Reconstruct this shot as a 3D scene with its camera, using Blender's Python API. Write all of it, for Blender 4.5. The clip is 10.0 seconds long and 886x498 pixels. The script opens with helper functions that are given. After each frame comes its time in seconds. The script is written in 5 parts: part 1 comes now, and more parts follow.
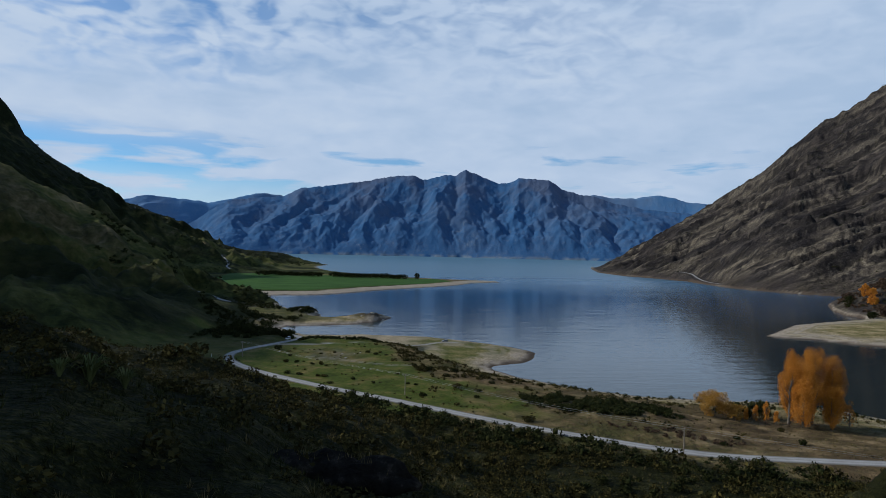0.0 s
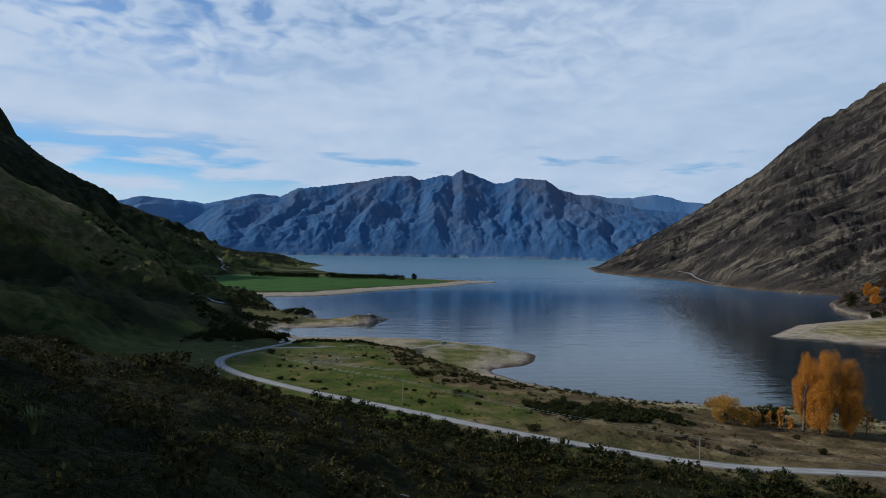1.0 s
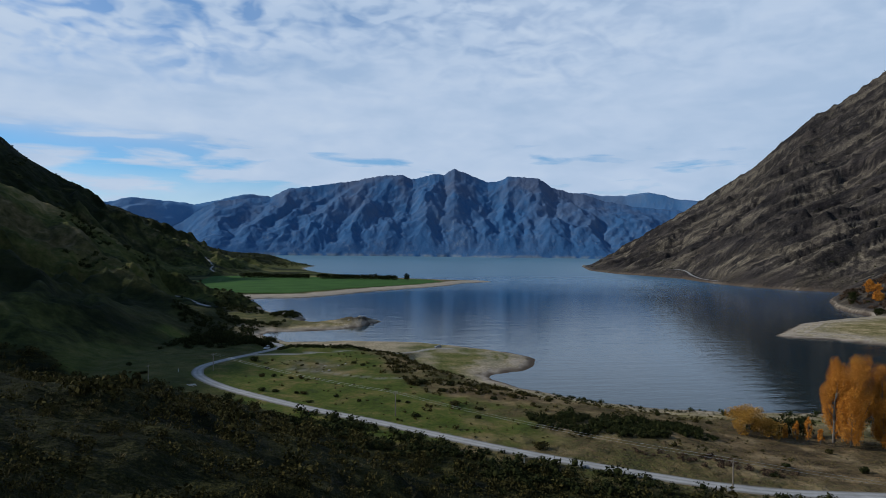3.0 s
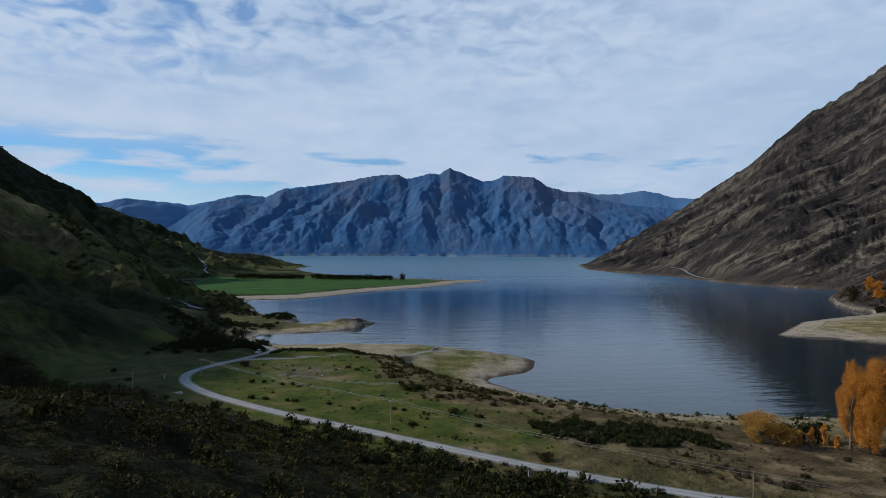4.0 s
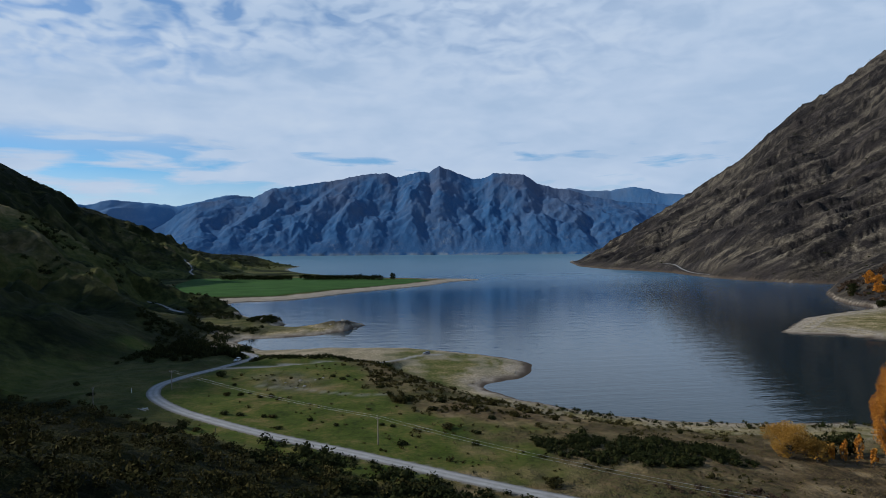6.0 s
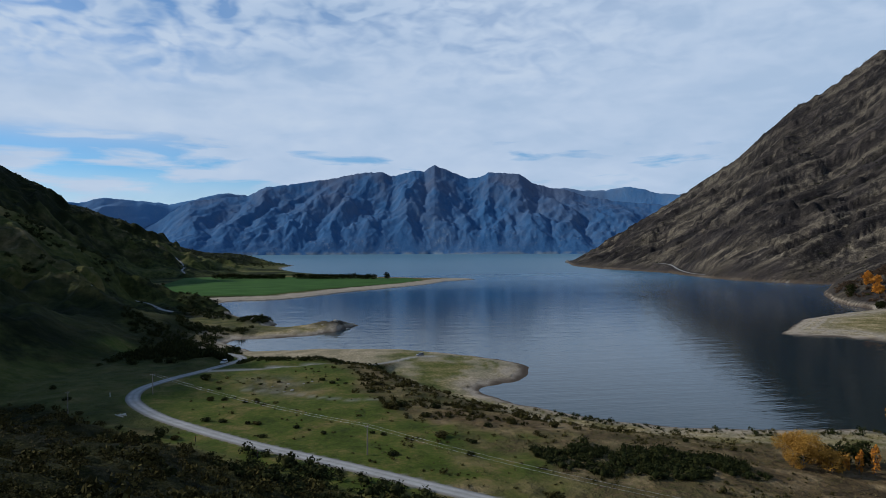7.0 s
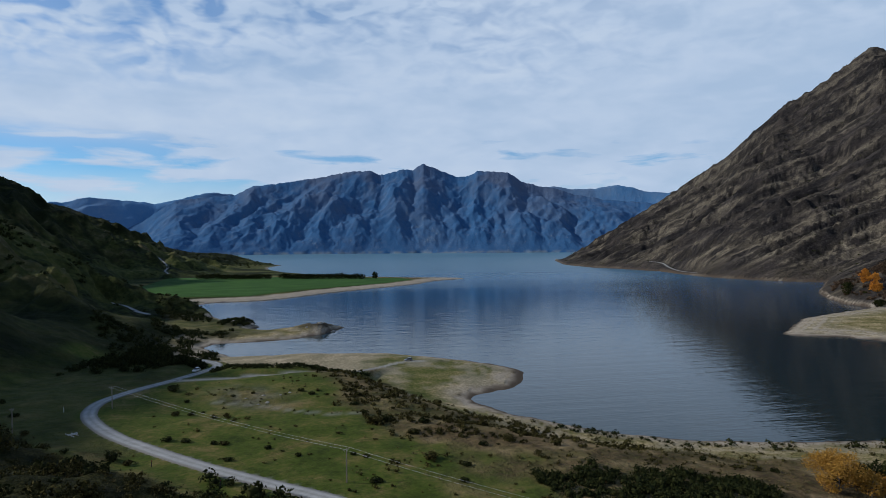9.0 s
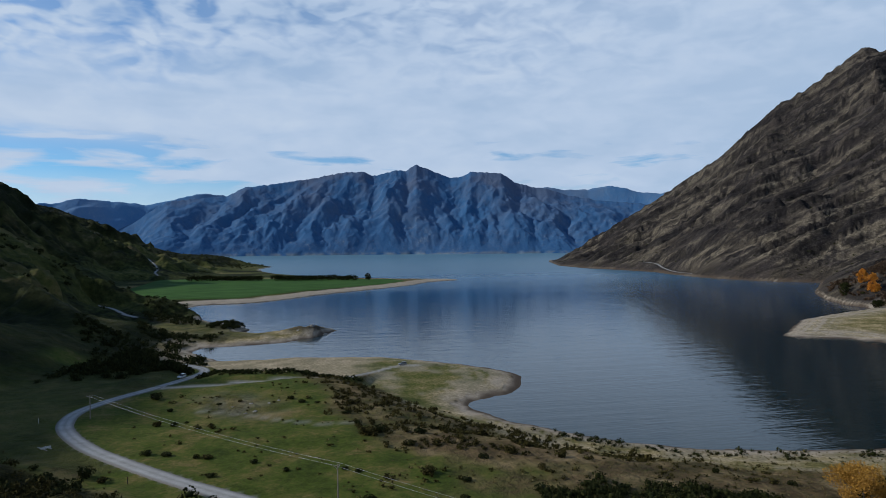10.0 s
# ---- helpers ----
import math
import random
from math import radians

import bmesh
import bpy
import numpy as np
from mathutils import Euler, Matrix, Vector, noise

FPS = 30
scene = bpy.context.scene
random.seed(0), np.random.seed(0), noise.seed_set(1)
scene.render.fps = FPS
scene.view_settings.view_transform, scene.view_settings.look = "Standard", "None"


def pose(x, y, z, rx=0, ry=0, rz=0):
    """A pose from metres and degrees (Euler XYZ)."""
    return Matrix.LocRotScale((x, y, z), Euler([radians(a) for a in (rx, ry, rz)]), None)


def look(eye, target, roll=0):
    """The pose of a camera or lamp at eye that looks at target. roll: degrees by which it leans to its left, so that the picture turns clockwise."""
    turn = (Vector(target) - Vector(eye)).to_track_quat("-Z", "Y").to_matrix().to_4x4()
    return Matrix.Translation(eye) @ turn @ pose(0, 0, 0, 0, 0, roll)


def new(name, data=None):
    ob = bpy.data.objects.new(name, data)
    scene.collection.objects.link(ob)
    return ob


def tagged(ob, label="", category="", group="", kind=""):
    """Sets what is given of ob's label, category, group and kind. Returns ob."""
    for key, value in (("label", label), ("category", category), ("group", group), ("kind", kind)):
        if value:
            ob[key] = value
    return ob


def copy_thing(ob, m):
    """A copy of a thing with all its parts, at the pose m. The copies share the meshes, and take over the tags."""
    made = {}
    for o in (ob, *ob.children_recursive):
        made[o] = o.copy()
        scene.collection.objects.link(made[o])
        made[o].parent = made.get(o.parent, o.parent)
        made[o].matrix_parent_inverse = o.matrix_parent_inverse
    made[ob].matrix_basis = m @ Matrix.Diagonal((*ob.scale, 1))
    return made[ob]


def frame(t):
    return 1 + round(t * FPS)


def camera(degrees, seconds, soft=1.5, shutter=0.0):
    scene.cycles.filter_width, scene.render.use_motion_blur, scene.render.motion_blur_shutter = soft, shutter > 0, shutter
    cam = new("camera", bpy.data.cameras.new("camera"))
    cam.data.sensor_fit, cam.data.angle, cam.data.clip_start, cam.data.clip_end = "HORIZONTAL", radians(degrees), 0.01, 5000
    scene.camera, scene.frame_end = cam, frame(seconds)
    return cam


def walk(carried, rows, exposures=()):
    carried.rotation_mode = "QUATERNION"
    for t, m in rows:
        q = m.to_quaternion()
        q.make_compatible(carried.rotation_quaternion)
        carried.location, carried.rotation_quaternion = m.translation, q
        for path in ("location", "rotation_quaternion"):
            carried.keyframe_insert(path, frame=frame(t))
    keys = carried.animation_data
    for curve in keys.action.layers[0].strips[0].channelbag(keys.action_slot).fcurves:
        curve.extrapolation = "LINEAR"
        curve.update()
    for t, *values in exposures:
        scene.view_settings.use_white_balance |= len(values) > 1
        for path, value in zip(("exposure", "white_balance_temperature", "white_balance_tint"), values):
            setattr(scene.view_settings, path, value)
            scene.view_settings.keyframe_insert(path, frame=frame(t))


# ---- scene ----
cam = camera(68.5, 10.0, soft=0.7)
PATH = [
    (0, (4.236, -2.584, 70.196), (4.492, -0.601, 70.186), 1.3),
    (0.5, (4.494, 2.824, 70.119), (4.754, 4.807, 70.11), 1.2),
    (1, (4.777, 8.185, 70.007), (5.043, 10.168, 69.998), 1.1),
    (1.5, (5.15, 13.529, 69.918), (5.421, 15.51, 69.909), 1.0),
    (2, (5.615, 18.754, 69.803), (5.891, 20.735, 69.795), 0.8),
    (2.5, (6.162, 23.818, 69.703), (6.444, 25.798, 69.696), 0.7),
    (2.7, (6.384, 25.883, 69.699), (6.669, 27.862, 69.689), 0.7),
    (4, (7.753, 39.444, 69.768), (8.055, 41.421, 69.756), 0.3),
    (4.5, (8.495, 44.733, 69.758), (8.804, 46.709, 69.746), 0.1),
    (5, (9.206, 50.058, 69.725), (9.522, 52.033, 69.711), 0.0),
    (5.5, (9.973, 55.345, 69.662), (10.296, 57.319, 69.647), -0.1),
    (5.7, (10.326, 57.44, 69.634), (10.651, 59.414, 69.618), -0.3),
    (7, (12.828, 70.907, 69.151), (13.174, 72.876, 69.132), -0.2),
    (7.5, (13.815, 76.061, 69.049), (14.169, 78.029, 69.028), -0.3),
    (8, (14.76, 81.217, 68.956), (15.121, 83.184, 68.935), -0.3),
    (8.5, (15.667, 86.378, 68.809), (16.035, 88.344, 68.789), -0.3),
    (9, (16.392, 91.492, 68.638), (16.771, 93.455, 68.616), -0.4),
    (9.5, (16.936, 96.662, 68.479), (17.325, 98.624, 68.459), -0.5),
    (10, (17.293, 101.809, 68.39), (17.693, 103.768, 68.371), -0.5),
]
walk(cam, [(t, look(eye, target, roll)) for t, eye, target, roll in PATH],
     exposures=[(0, 0.0, 5800, 7), (10, 0.0, 5800, 7)])

# ---- light ----
SUN_EL, SUN_AZ = radians(30), radians(284)      # compass bearing from +y, clockwise
sun_dir = Vector((math.sin(SUN_AZ) * math.cos(SUN_EL), math.cos(SUN_AZ) * math.cos(SUN_EL), math.sin(SUN_EL)))
sun = new("sun", bpy.data.lights.new("sun", "SUN"))
sun.data.energy, sun.data.angle, sun.data.color = 3.6, radians(0.8), (1.0, 0.91, 0.78)
sun.matrix_world = look(sun_dir * 100, (0, 0, 0))
scene.view_settings.exposure = 0.0


def sky_world():
    """High broken cloud over a blue sky."""
    world = bpy.data.worlds.new("sky")
    world.use_nodes = True
    scene.world = world
    nt = world.node_tree
    nt.nodes.clear()
    N, L = nt.nodes.new, nt.links.new

    def val(op, a, b=None):
        n = N("ShaderNodeMath")
        n.operation = op
        for i, v in enumerate((a, b)):
            if v is None:
                continue
            if isinstance(v, (int, float)):
                n.inputs[i].default_value = v
            else:
                L(v, n.inputs[i])
        return n.outputs[0]

    def ramp(fac, *stops):
        n = N("ShaderNodeValToRGB")
        while len(n.color_ramp.elements) < len(stops):
            n.color_ramp.elements.new(0.5)
        for e, (p, c) in zip(n.color_ramp.elements, stops):
            e.position, e.color = p, (*(c if isinstance(c, tuple) else (c, c, c)), 1)
        L(fac, n.inputs[0])
        return n.outputs[0]

    def noise_tex(vec, scale, detail, rough, dist=0.0):
        n = N("ShaderNodeTexNoise")
        n.inputs["Scale"].default_value, n.inputs["Detail"].default_value = scale, detail
        n.inputs["Roughness"].default_value, n.inputs["Distortion"].default_value = rough, dist
        L(vec, n.inputs["Vector"])
        return n.outputs["Fac"]

    def mixc(fac, a, b):
        n = N("ShaderNodeMix")
        n.data_type = "RGBA"
        L(fac, n.inputs["Factor"])
        for k, v in ((6, a), (7, b)):
            if isinstance(v, tuple):
                n.inputs[k].default_value = (*v, 1)
            else:
                L(v, n.inputs[k])
        return n.outputs[2]

    sky = N("ShaderNodeTexSky")
    sky.sky_type, sky.sun_disc = "NISHITA", False
    sky.sun_elevation, sky.sun_rotation = SUN_EL, SUN_AZ
    sky.altitude, sky.air_density, sky.dust_density, sky.ozone_density = 1200, 1.0, 0.0, 3.0
    co = N("ShaderNodeTexCoord").outputs["Generated"]
    sep = N("ShaderNodeSeparateXYZ")
    L(co, sep.inputs[0])
    x, y, z = sep.outputs
    up = val("MAXIMUM", z, 0.0)
    # direction coordinates squeezed upward, for the long banks near the horizon
    low = N("ShaderNodeCombineXYZ")
    L(val("MULTIPLY", x, 3.0), low.inputs[0])
    L(val("MULTIPLY", y, 3.0), low.inputs[1])
    L(val("MULTIPLY", z, 11.0), low.inputs[2])
    banks = low.outputs[0]
    puffs = N("ShaderNodeCombineXYZ")
    L(x, puffs.inputs[0])
    L(y, puffs.inputs[1])
    L(val("MULTIPLY", z, 2.3), puffs.inputs[2])
    n_big = noise_tex(banks, 0.9, 3, 0.45, 0.3)
    n_bank = noise_tex(banks, 2.4, 3, 0.42, 0.25)
    n_cells = noise_tex(puffs.outputs[0], 15.0, 2, 0.45, 0.9)
    n_fine = noise_tex(puffs.outputs[0], 34.0, 2, 0.5, 0.4)
    # cover: an even veil through the middle heights, broken into small cells higher up and to the west, gaps low down
    cells = val("ADD", val("MULTIPLY", n_cells, 0.68), val("MULTIPLY", n_fine, 0.32))
    west = ramp(val("ADD", val("MULTIPLY", x, 0.6), 0.5), (0.42, 1.0), (0.60, 0.55), (0.80, 0.12))
    high = val("MULTIPLY", ramp(val("ADD", up, val("MULTIPLY", val("SUBTRACT", n_big, 0.5), 0.25)), (0.20, 0.0), (0.29, 0.75), (0.40, 1.0)), west)
    lowgap = ramp(up, (0.070, 0.5), (0.105, 1.0), (0.135, 0.75), (0.165, 0.0))
    base = val("ADD", val("MULTIPLY", n_bank, 0.5), val("MULTIPLY", n_big, 0.5))
    veil = ramp(base, (0.32, 0.92), (0.50, 1.0))
    clear = ramp(up, (0.42, 0.0), (0.75, 0.7))
    holes = val("MULTIPLY", high, ramp(cells, (0.38, 0.74), (0.47, 0.36), (0.57, 0.0)))
    thin = N("ShaderNodeCombineXYZ")
    L(val("MULTIPLY", x, 1.9), thin.inputs[0])
    L(val("MULTIPLY", y, 1.9), thin.inputs[1])
    L(val("MULTIPLY", z, 12.0), thin.inputs[2])
    streak = val("ADD", val("ADD", noise_tex(thin.outputs[0], 3.4, 5, 0.5, 0.3), val("MULTIPLY", x, 0.19)), ramp(up, (0.06, 0.0), (0.12, 0.02), (0.16, 0.08)))
    gaps = val("MULTIPLY", lowgap, ramp(streak, (0.45, 0.9), (0.55, 0.0)))
    mask = val("MAXIMUM", val("SUBTRACT", val("SUBTRACT", val("SUBTRACT", veil, holes), gaps), clear), 0.0)
    lit = val("SUBTRACT", val("ADD", val("MULTIPLY", base, 0.7), val("MULTIPLY", cells, 0.3)), val("MULTIPLY", val("MAXIMUM", val("SUBTRACT", x, 0.2), 0.0), 0.16))
    shade = ramp(lit, (0.38, (5.2, 6.15, 7.5)), (0.50, (5.9, 6.7, 7.95)), (0.60, (6.5, 7.15, 8.15)))
    hue = N("ShaderNodeHueSaturation")
    hue.inputs["Saturation"].default_value = 1.35
    hue.inputs["Value"].default_value = 1.18
    L(sky.outputs[0], hue.inputs["Color"])
    col = mixc(mask, hue.outputs[0], shade)
    bg = N("ShaderNodeBackground")
    bg.inputs["Strength"].default_value = 0.085
    L(col, bg.inputs["Color"])
    L(bg.outputs[0], N("ShaderNodeOutputWorld").inputs[0])


sky_world()

# ---- numeric tools ----


def gnoise(x, y, seed=0):
    """Gradient noise on arrays, about -1 to 1."""
    x, y = np.asarray(x, np.float64), np.asarray(y, np.float64)
    xi, yi = np.floor(x).astype(np.int64), np.floor(y).astype(np.int64)
    xf, yf = x - xi, y - yi
    u, v = xf * xf * xf * (xf * (xf * 6 - 15) + 10), yf * yf * yf * (yf * (yf * 6 - 15) + 10)

    def corner(i, j):
        h = ((xi + i) * 374761393 + (yi + j) * 668265263 + seed * 974711) & 0xFFFFFFFF
        h = ((h ^ (h >> 13)) * 1274126177) & 0xFFFFFFFF
        a = ((h ^ (h >> 16)) & 0xFFFF) * (2 * math.pi / 65536)
        return np.cos(a) * (xf - i) + np.sin(a) * (yf - j)

    a = corner(0, 0) * (1 - u) + corner(1, 0) * u
    b = corner(0, 1) * (1 - u) + corner(1, 1) * u
    return 1.5 * (a * (1 - v) + b * v)


def fbm(x, y, octaves=4, seed=0, gain=0.5):
    total, amp = 0.0, 1.0
    for o in range(octaves):
        total = total + amp * gnoise(x * 2**o + 17.3 * o, y * 2**o - 9.1 * o, seed + o)
        amp *= gain
    return total


def ridged(x, y, octaves=4, seed=0, gain=0.55):
    """Sharp crests at 1, valleys towards 0."""
    total, amp, norm, w = 0.0, 1.0, 0.0, 1.0
    for o in range(octaves):
        r = (1 - np.abs(gnoise(x * 2**o + 5.7 * o, y * 2**o + 3.3 * o, seed + o))) ** 2
        total, norm = total + amp * r * w, norm + amp
        w = np.clip(r * 1.5, 0, 1)
        amp *= gain
    return total / norm


def sstep(a, b, x):
    t = np.clip((x - a) / (b - a), 0, 1)
    return t * t * (3 - 2 * t)


def poly_dist(P, x, y, closed=True):
    """Distance to a polyline, place along it (0 to n) and whether inside it."""
    P = np.asarray(P, float)
    n = len(P) if closed else len(P) - 1
    best, where = np.full(x.shape, 1e18), np.zeros(x.shape)
    inside = np.zeros(x.shape, bool)
    for i in range(n):
        ax, ay = P[i][:2]
        bx, by = P[(i + 1) % len(P)][:2]
        dx, dy = bx - ax, by - ay
        s = np.clip(((x - ax) * dx + (y - ay) * dy) / (dx * dx + dy * dy + 1e-9), 0, 1)
        d = (x - ax - s * dx) ** 2 + (y - ay - s * dy) ** 2
        m = d < best
        best, where = np.where(m, d, best), np.where(m, i + s, where)
        if closed and by != ay:
            inside ^= ((ay > y) != (by > y)) & (x < ax + (y - ay) * dx / dy)
    return np.sqrt(best), where, inside


def signed(P, x, y):
    d, _, inside = poly_dist(P, x, y)
    return np.where(inside, d, -d)


def smax(a, b, k):
    """Smooth maximum over k metres."""
    h = np.clip(0.5 + 0.5 * (a - b) / k, 0, 1)
    return b * (1 - h) + a * h + k * h * (1 - h)


def spline(points, step):
    """A Catmull-Rom line through points, sampled about every step metres."""
    P = np.asarray(points, float)
    P = np.vstack([2 * P[0] - P[1], P, 2 * P[-1] - P[-2]])
    out = []
    for i in range(1, len(P) - 2):
        n = max(2, int(np.linalg.norm(P[i + 1] - P[i]) / step))
        for s in np.arange(n) / n:
            out.append(0.5 * (2 * P[i] + (P[i + 1] - P[i - 1]) * s + (2 * P[i - 1] - 5 * P[i] + 4 * P[i + 1] - P[i + 2]) * s**2
                              + (3 * P[i] - P[i - 1] - 3 * P[i + 1] + P[i + 2]) * s**3))
    out.append(P[-2])
    return np.array(out)


# ---- plan ----
NEAR_SHORE = [(900, 40), (500, 110), (340, 165), (262, 212), (236, 236), (222, 262), (205, 279), (172, 285), (140, 294), (122, 305),
              (107, 321), (90, 342), (82, 360), (80, 368), (85, 373), (97, 380), (108, 384), (122, 417), (117, 434), (110, 445), (96, 461),
              (86, 469), (59, 491), (24, 499), (6, 503), (-11, 500), (-35, 501), (-48, 519), (-58, 540), (-53, 557), (-38, 559), (-15, 562),
              (1, 567), (22, 590), (37, 621), (30, 632), (8, 626), (-20, 618), (-36, 626), (-30, 641)]
BAY_SHORE = [(-47, 668), (-78, 720), (-103, 800), (-114, 850), (-105, 879), (-67, 884), (-35, 900), (35, 993), (105, 1066), (177, 1143),
             (222, 1222), (284, 1262), (268, 1286), (190, 1320), (100, 1380), (20, 1480), (-60, 1640), (-104, 1800), (-120, 1950),
             (-93, 2136), (-130, 2230), (-230, 2400), (-420, 2900), (-700, 3472), (-1200, 3900), (-1700, 4400)]
FAR_END = [(-1500, 5200), (3300, 5200), (3300, 3600), (1700, 2650), (900, 2310)]
RIGHT_SHORE = [(843, 2280), (716, 1862), (710, 1651), (733, 1572), (761, 1407), (726, 1201), (731, 1123), (769, 1028), (808, 988),
               (647, 818), (596, 745), (562, 683), (561, 653), (548, 639), (506, 622), (427, 584), (346, 507), (350, 500), (380, 483),
               (389, 460), (470, 380), (620, 300), (900, 220)]
LAKE = NEAR_SHORE + BAY_SHORE + FAR_END + RIGHT_SHORE
TERRACE = [(-60, 458), (-20, 434), (24, 424), (48, 396), (62, 364), (76, 332), (93, 301), (113, 284), (170, 270), (205, 262), (226, 225), (300, 165),
           (520, 80), (500, -300), (-400, -300), (-400, 440)]
ROAD = [(330, 95, 17), (240, 122, 16), (170, 147, 15), (135, 158, 14), (108, 164, 14), (94, 170, 14), (80, 179, 14), (59, 195, 14), (45, 207, 14), (31, 220, 14), (17, 233, 14), (1, 247, 14),
        (-11, 258, 14), (-26.5, 274, 14), (-40.5, 290, 14), (-51, 306, 14), (-56.5, 319, 14), (-57.5, 334, 14), (-51.5, 352, 13.6), (-42, 371, 13),
        (-34, 396, 11.5), (-32, 421, 9), (-35, 434, 8.5), (-46, 446, 8.5)]
BAY_ROAD = [(-126, 688, 8), (-140, 708, 8.5), (-150, 726, 9.5), (-163, 744, 11.5), (-186, 758, 15)]
EAST_ROAD = [(748, 1240, 4), (757, 1325, 4.5), (775, 1400, 9), (785, 1450, 17), (779, 1500, 20)]
FAR_ROAD = [(-262, 1400, 12), (-280, 1460, 15), (-284, 1496, 18), (-292, 1530, 23), (-312, 1580, 33), (-345, 1640, 45)]
TRACK = [(-42, 371, 13.1), (-24, 372, 12.8), (0, 379, 12), (20, 384, 11), (34, 402, 7.5), (48, 427, 4.2), (62, 444, 3.3), (78, 447, 3.0)]
LEFT_FOOT = [(-330, -200), (-215, 60), (-130, 250), (-88, 320), (-78, 400), (-66, 470), (-74, 540), (-72, 620), (-100, 720), (-170, 820), (-225, 900),
             (-300, 1100), (-310, 1350), (-190, 1500), (-160, 1700), (-150, 1900), (-118, 2100), (-118, 2230), (-230, 2420), (-420, 2900), (-1200, 3900)]
LEFT_REGION = LEFT_FOOT + [(-4900, 3900), (-4900, -200)]
# first eight points are out of view, raised to shade near slope and flat
LEFT_RIDGE = [(-950, -200, 690), (-930, 250, 665), (-922, 310, 560), (-915, 380, 535), (-905, 440, 518), (-890, 560, 516), (-874, 655, 510), (-865, 700, 470), (-820, 900, 298), (-705, 1380, 322), (-690, 1440, 284), (-690, 1560, 254), (-700, 1720, 233), (-690, 1880, 182), (-655, 2010, 172),
              (-590, 2120, 135), (-520, 2170, 98), (-455, 2200, 64), (-373, 2210, 43), (-241, 2160, 36), (-164, 2120, 14)]
RIGHT_REGION = [(900, 2310)] + RIGHT_SHORE[:13] + [(640, 560), (900, 420), (1500, 200), (4800, 200), (4800, 3000), (1700, 2650)]
RIGHT_RIDGE = [(868, 2235, 8), (966, 2050, 112), (1078, 1900, 210), (1201, 1800, 322), (1300, 1700, 442), (1390, 1650, 505), (1481, 1600, 585), (1540, 1540, 560),
               (1700, 1350, 650), (1900, 900, 720), (2100, 300, 700), (2300, -300, 650)]


def mountain(region, ridge, x, y, power):
    ds = np.maximum(signed(region, x, y), 0)
    dr, at, _ = poly_dist(ridge, x, y, closed=False)
    zr = np.interp(at, np.arange(len(ridge)), [r[2] for r in ridge])
    return zr * (ds / (ds + dr + 1e-6)) ** power, ds, dr


road_line, track_line, bay_road_line, far_road_line, east_road_line = spline(ROAD, 3.0), spline(TRACK, 3.0), spline(BAY_ROAD, 3.0), spline(FAR_ROAD, 6.0), spline(EAST_ROAD, 6.0)


SCRUB_AREA = [(-128, 341), (-100, 322), (-75, 308), (-56, 279), (-38, 262), (-20, 247), (-3, 233), (9, 223), (23, 212), (37, 201), (60, 184), (80, 169),
              (100, 158), (130, 148), (170, 137), (320, 60), (320, -200), (-330, -200), (-215, 330)]
FIELD = [(-168, 925), (-70, 918), (0, 1012), (130, 1130), (185, 1215), (165, 1270), (60, 1325), (-150, 1400), (-262, 1385), (-248, 1120)]
LEFT_FLAT = [(-62, 340), (-61, 319), (-55, 306), (-44, 290), (-29, 274), (-38, 260), (-75, 306), (-128, 340), (-128, 430), (-45, 430), (-38, 400), (-44, 371), (-56, 352)]
SPUR = [(-450, 630, 196), (-355, 668, 148), (-278, 702, 106), (-236, 742, 76), (-192, 764, 45), (-150, 766, 25), (-115, 752, 17), (-90, 740, 8)]
EDGE_SCRUB = [(16, 398), (34, 390), (54, 362), (76, 330), (102, 302), (120, 290), (112, 268), (88, 258), (66, 262), (40, 276), (26, 304), (24, 340), (18, 370)]
WORN = [(-20, 330), (0, 318), (14, 305), (24, 300), (34, 303)]


def near_line(line, x, y, reach):
    """Distance to a line and height along it, where it lies within reach."""
    d, z = np.full(x.shape, 1e6), np.zeros(x.shape)
    for k in range(0, len(line) - 1, 24):
        part_ = line[k:k + 25]
        lo, hi = part_[:, :2].min(0) - reach, part_[:, :2].max(0) + reach
        m = (x > lo[0]) & (x < hi[0]) & (y > lo[1]) & (y < hi[1])
        if m.any():
            dd, at, _ = poly_dist(part_, x[m], y[m], closed=False)
            zz = np.interp(at, np.arange(len(part_)), part_[:, 2])
            closer = dd < d[m]
            z[m] = np.where(closer, zz, z[m])
            d[m] = np.minimum(dd, d[m])
    return d, z


def terrain(x, y, fine=True):
    """Height of the land and its cover masks at the plan places x, y. Deep water is left at -6."""
    x, y = np.asarray(x, float), np.asarray(y, float)
    wob = 1.3 * fbm(x / 14, y / 14, 3, 5) + 0.4 * fbm(x / 3.5, y / 3.5, 2, 6)
    far = sstep(500, 1500, np.hypot(x, y))
    shore = -signed(LAKE, x, y) + wob * (1 + 3 * far)
    land = shore > -25
    h, masks = np.full(x.shape, -6.0), np.zeros((*x.shape, 13))
    out = land_shape(x[land], y[land], shore[land], wob[land], fine)
    if not fine:
        h[land] = out
        return h
    h[land], masks[land] = out
    return h, masks


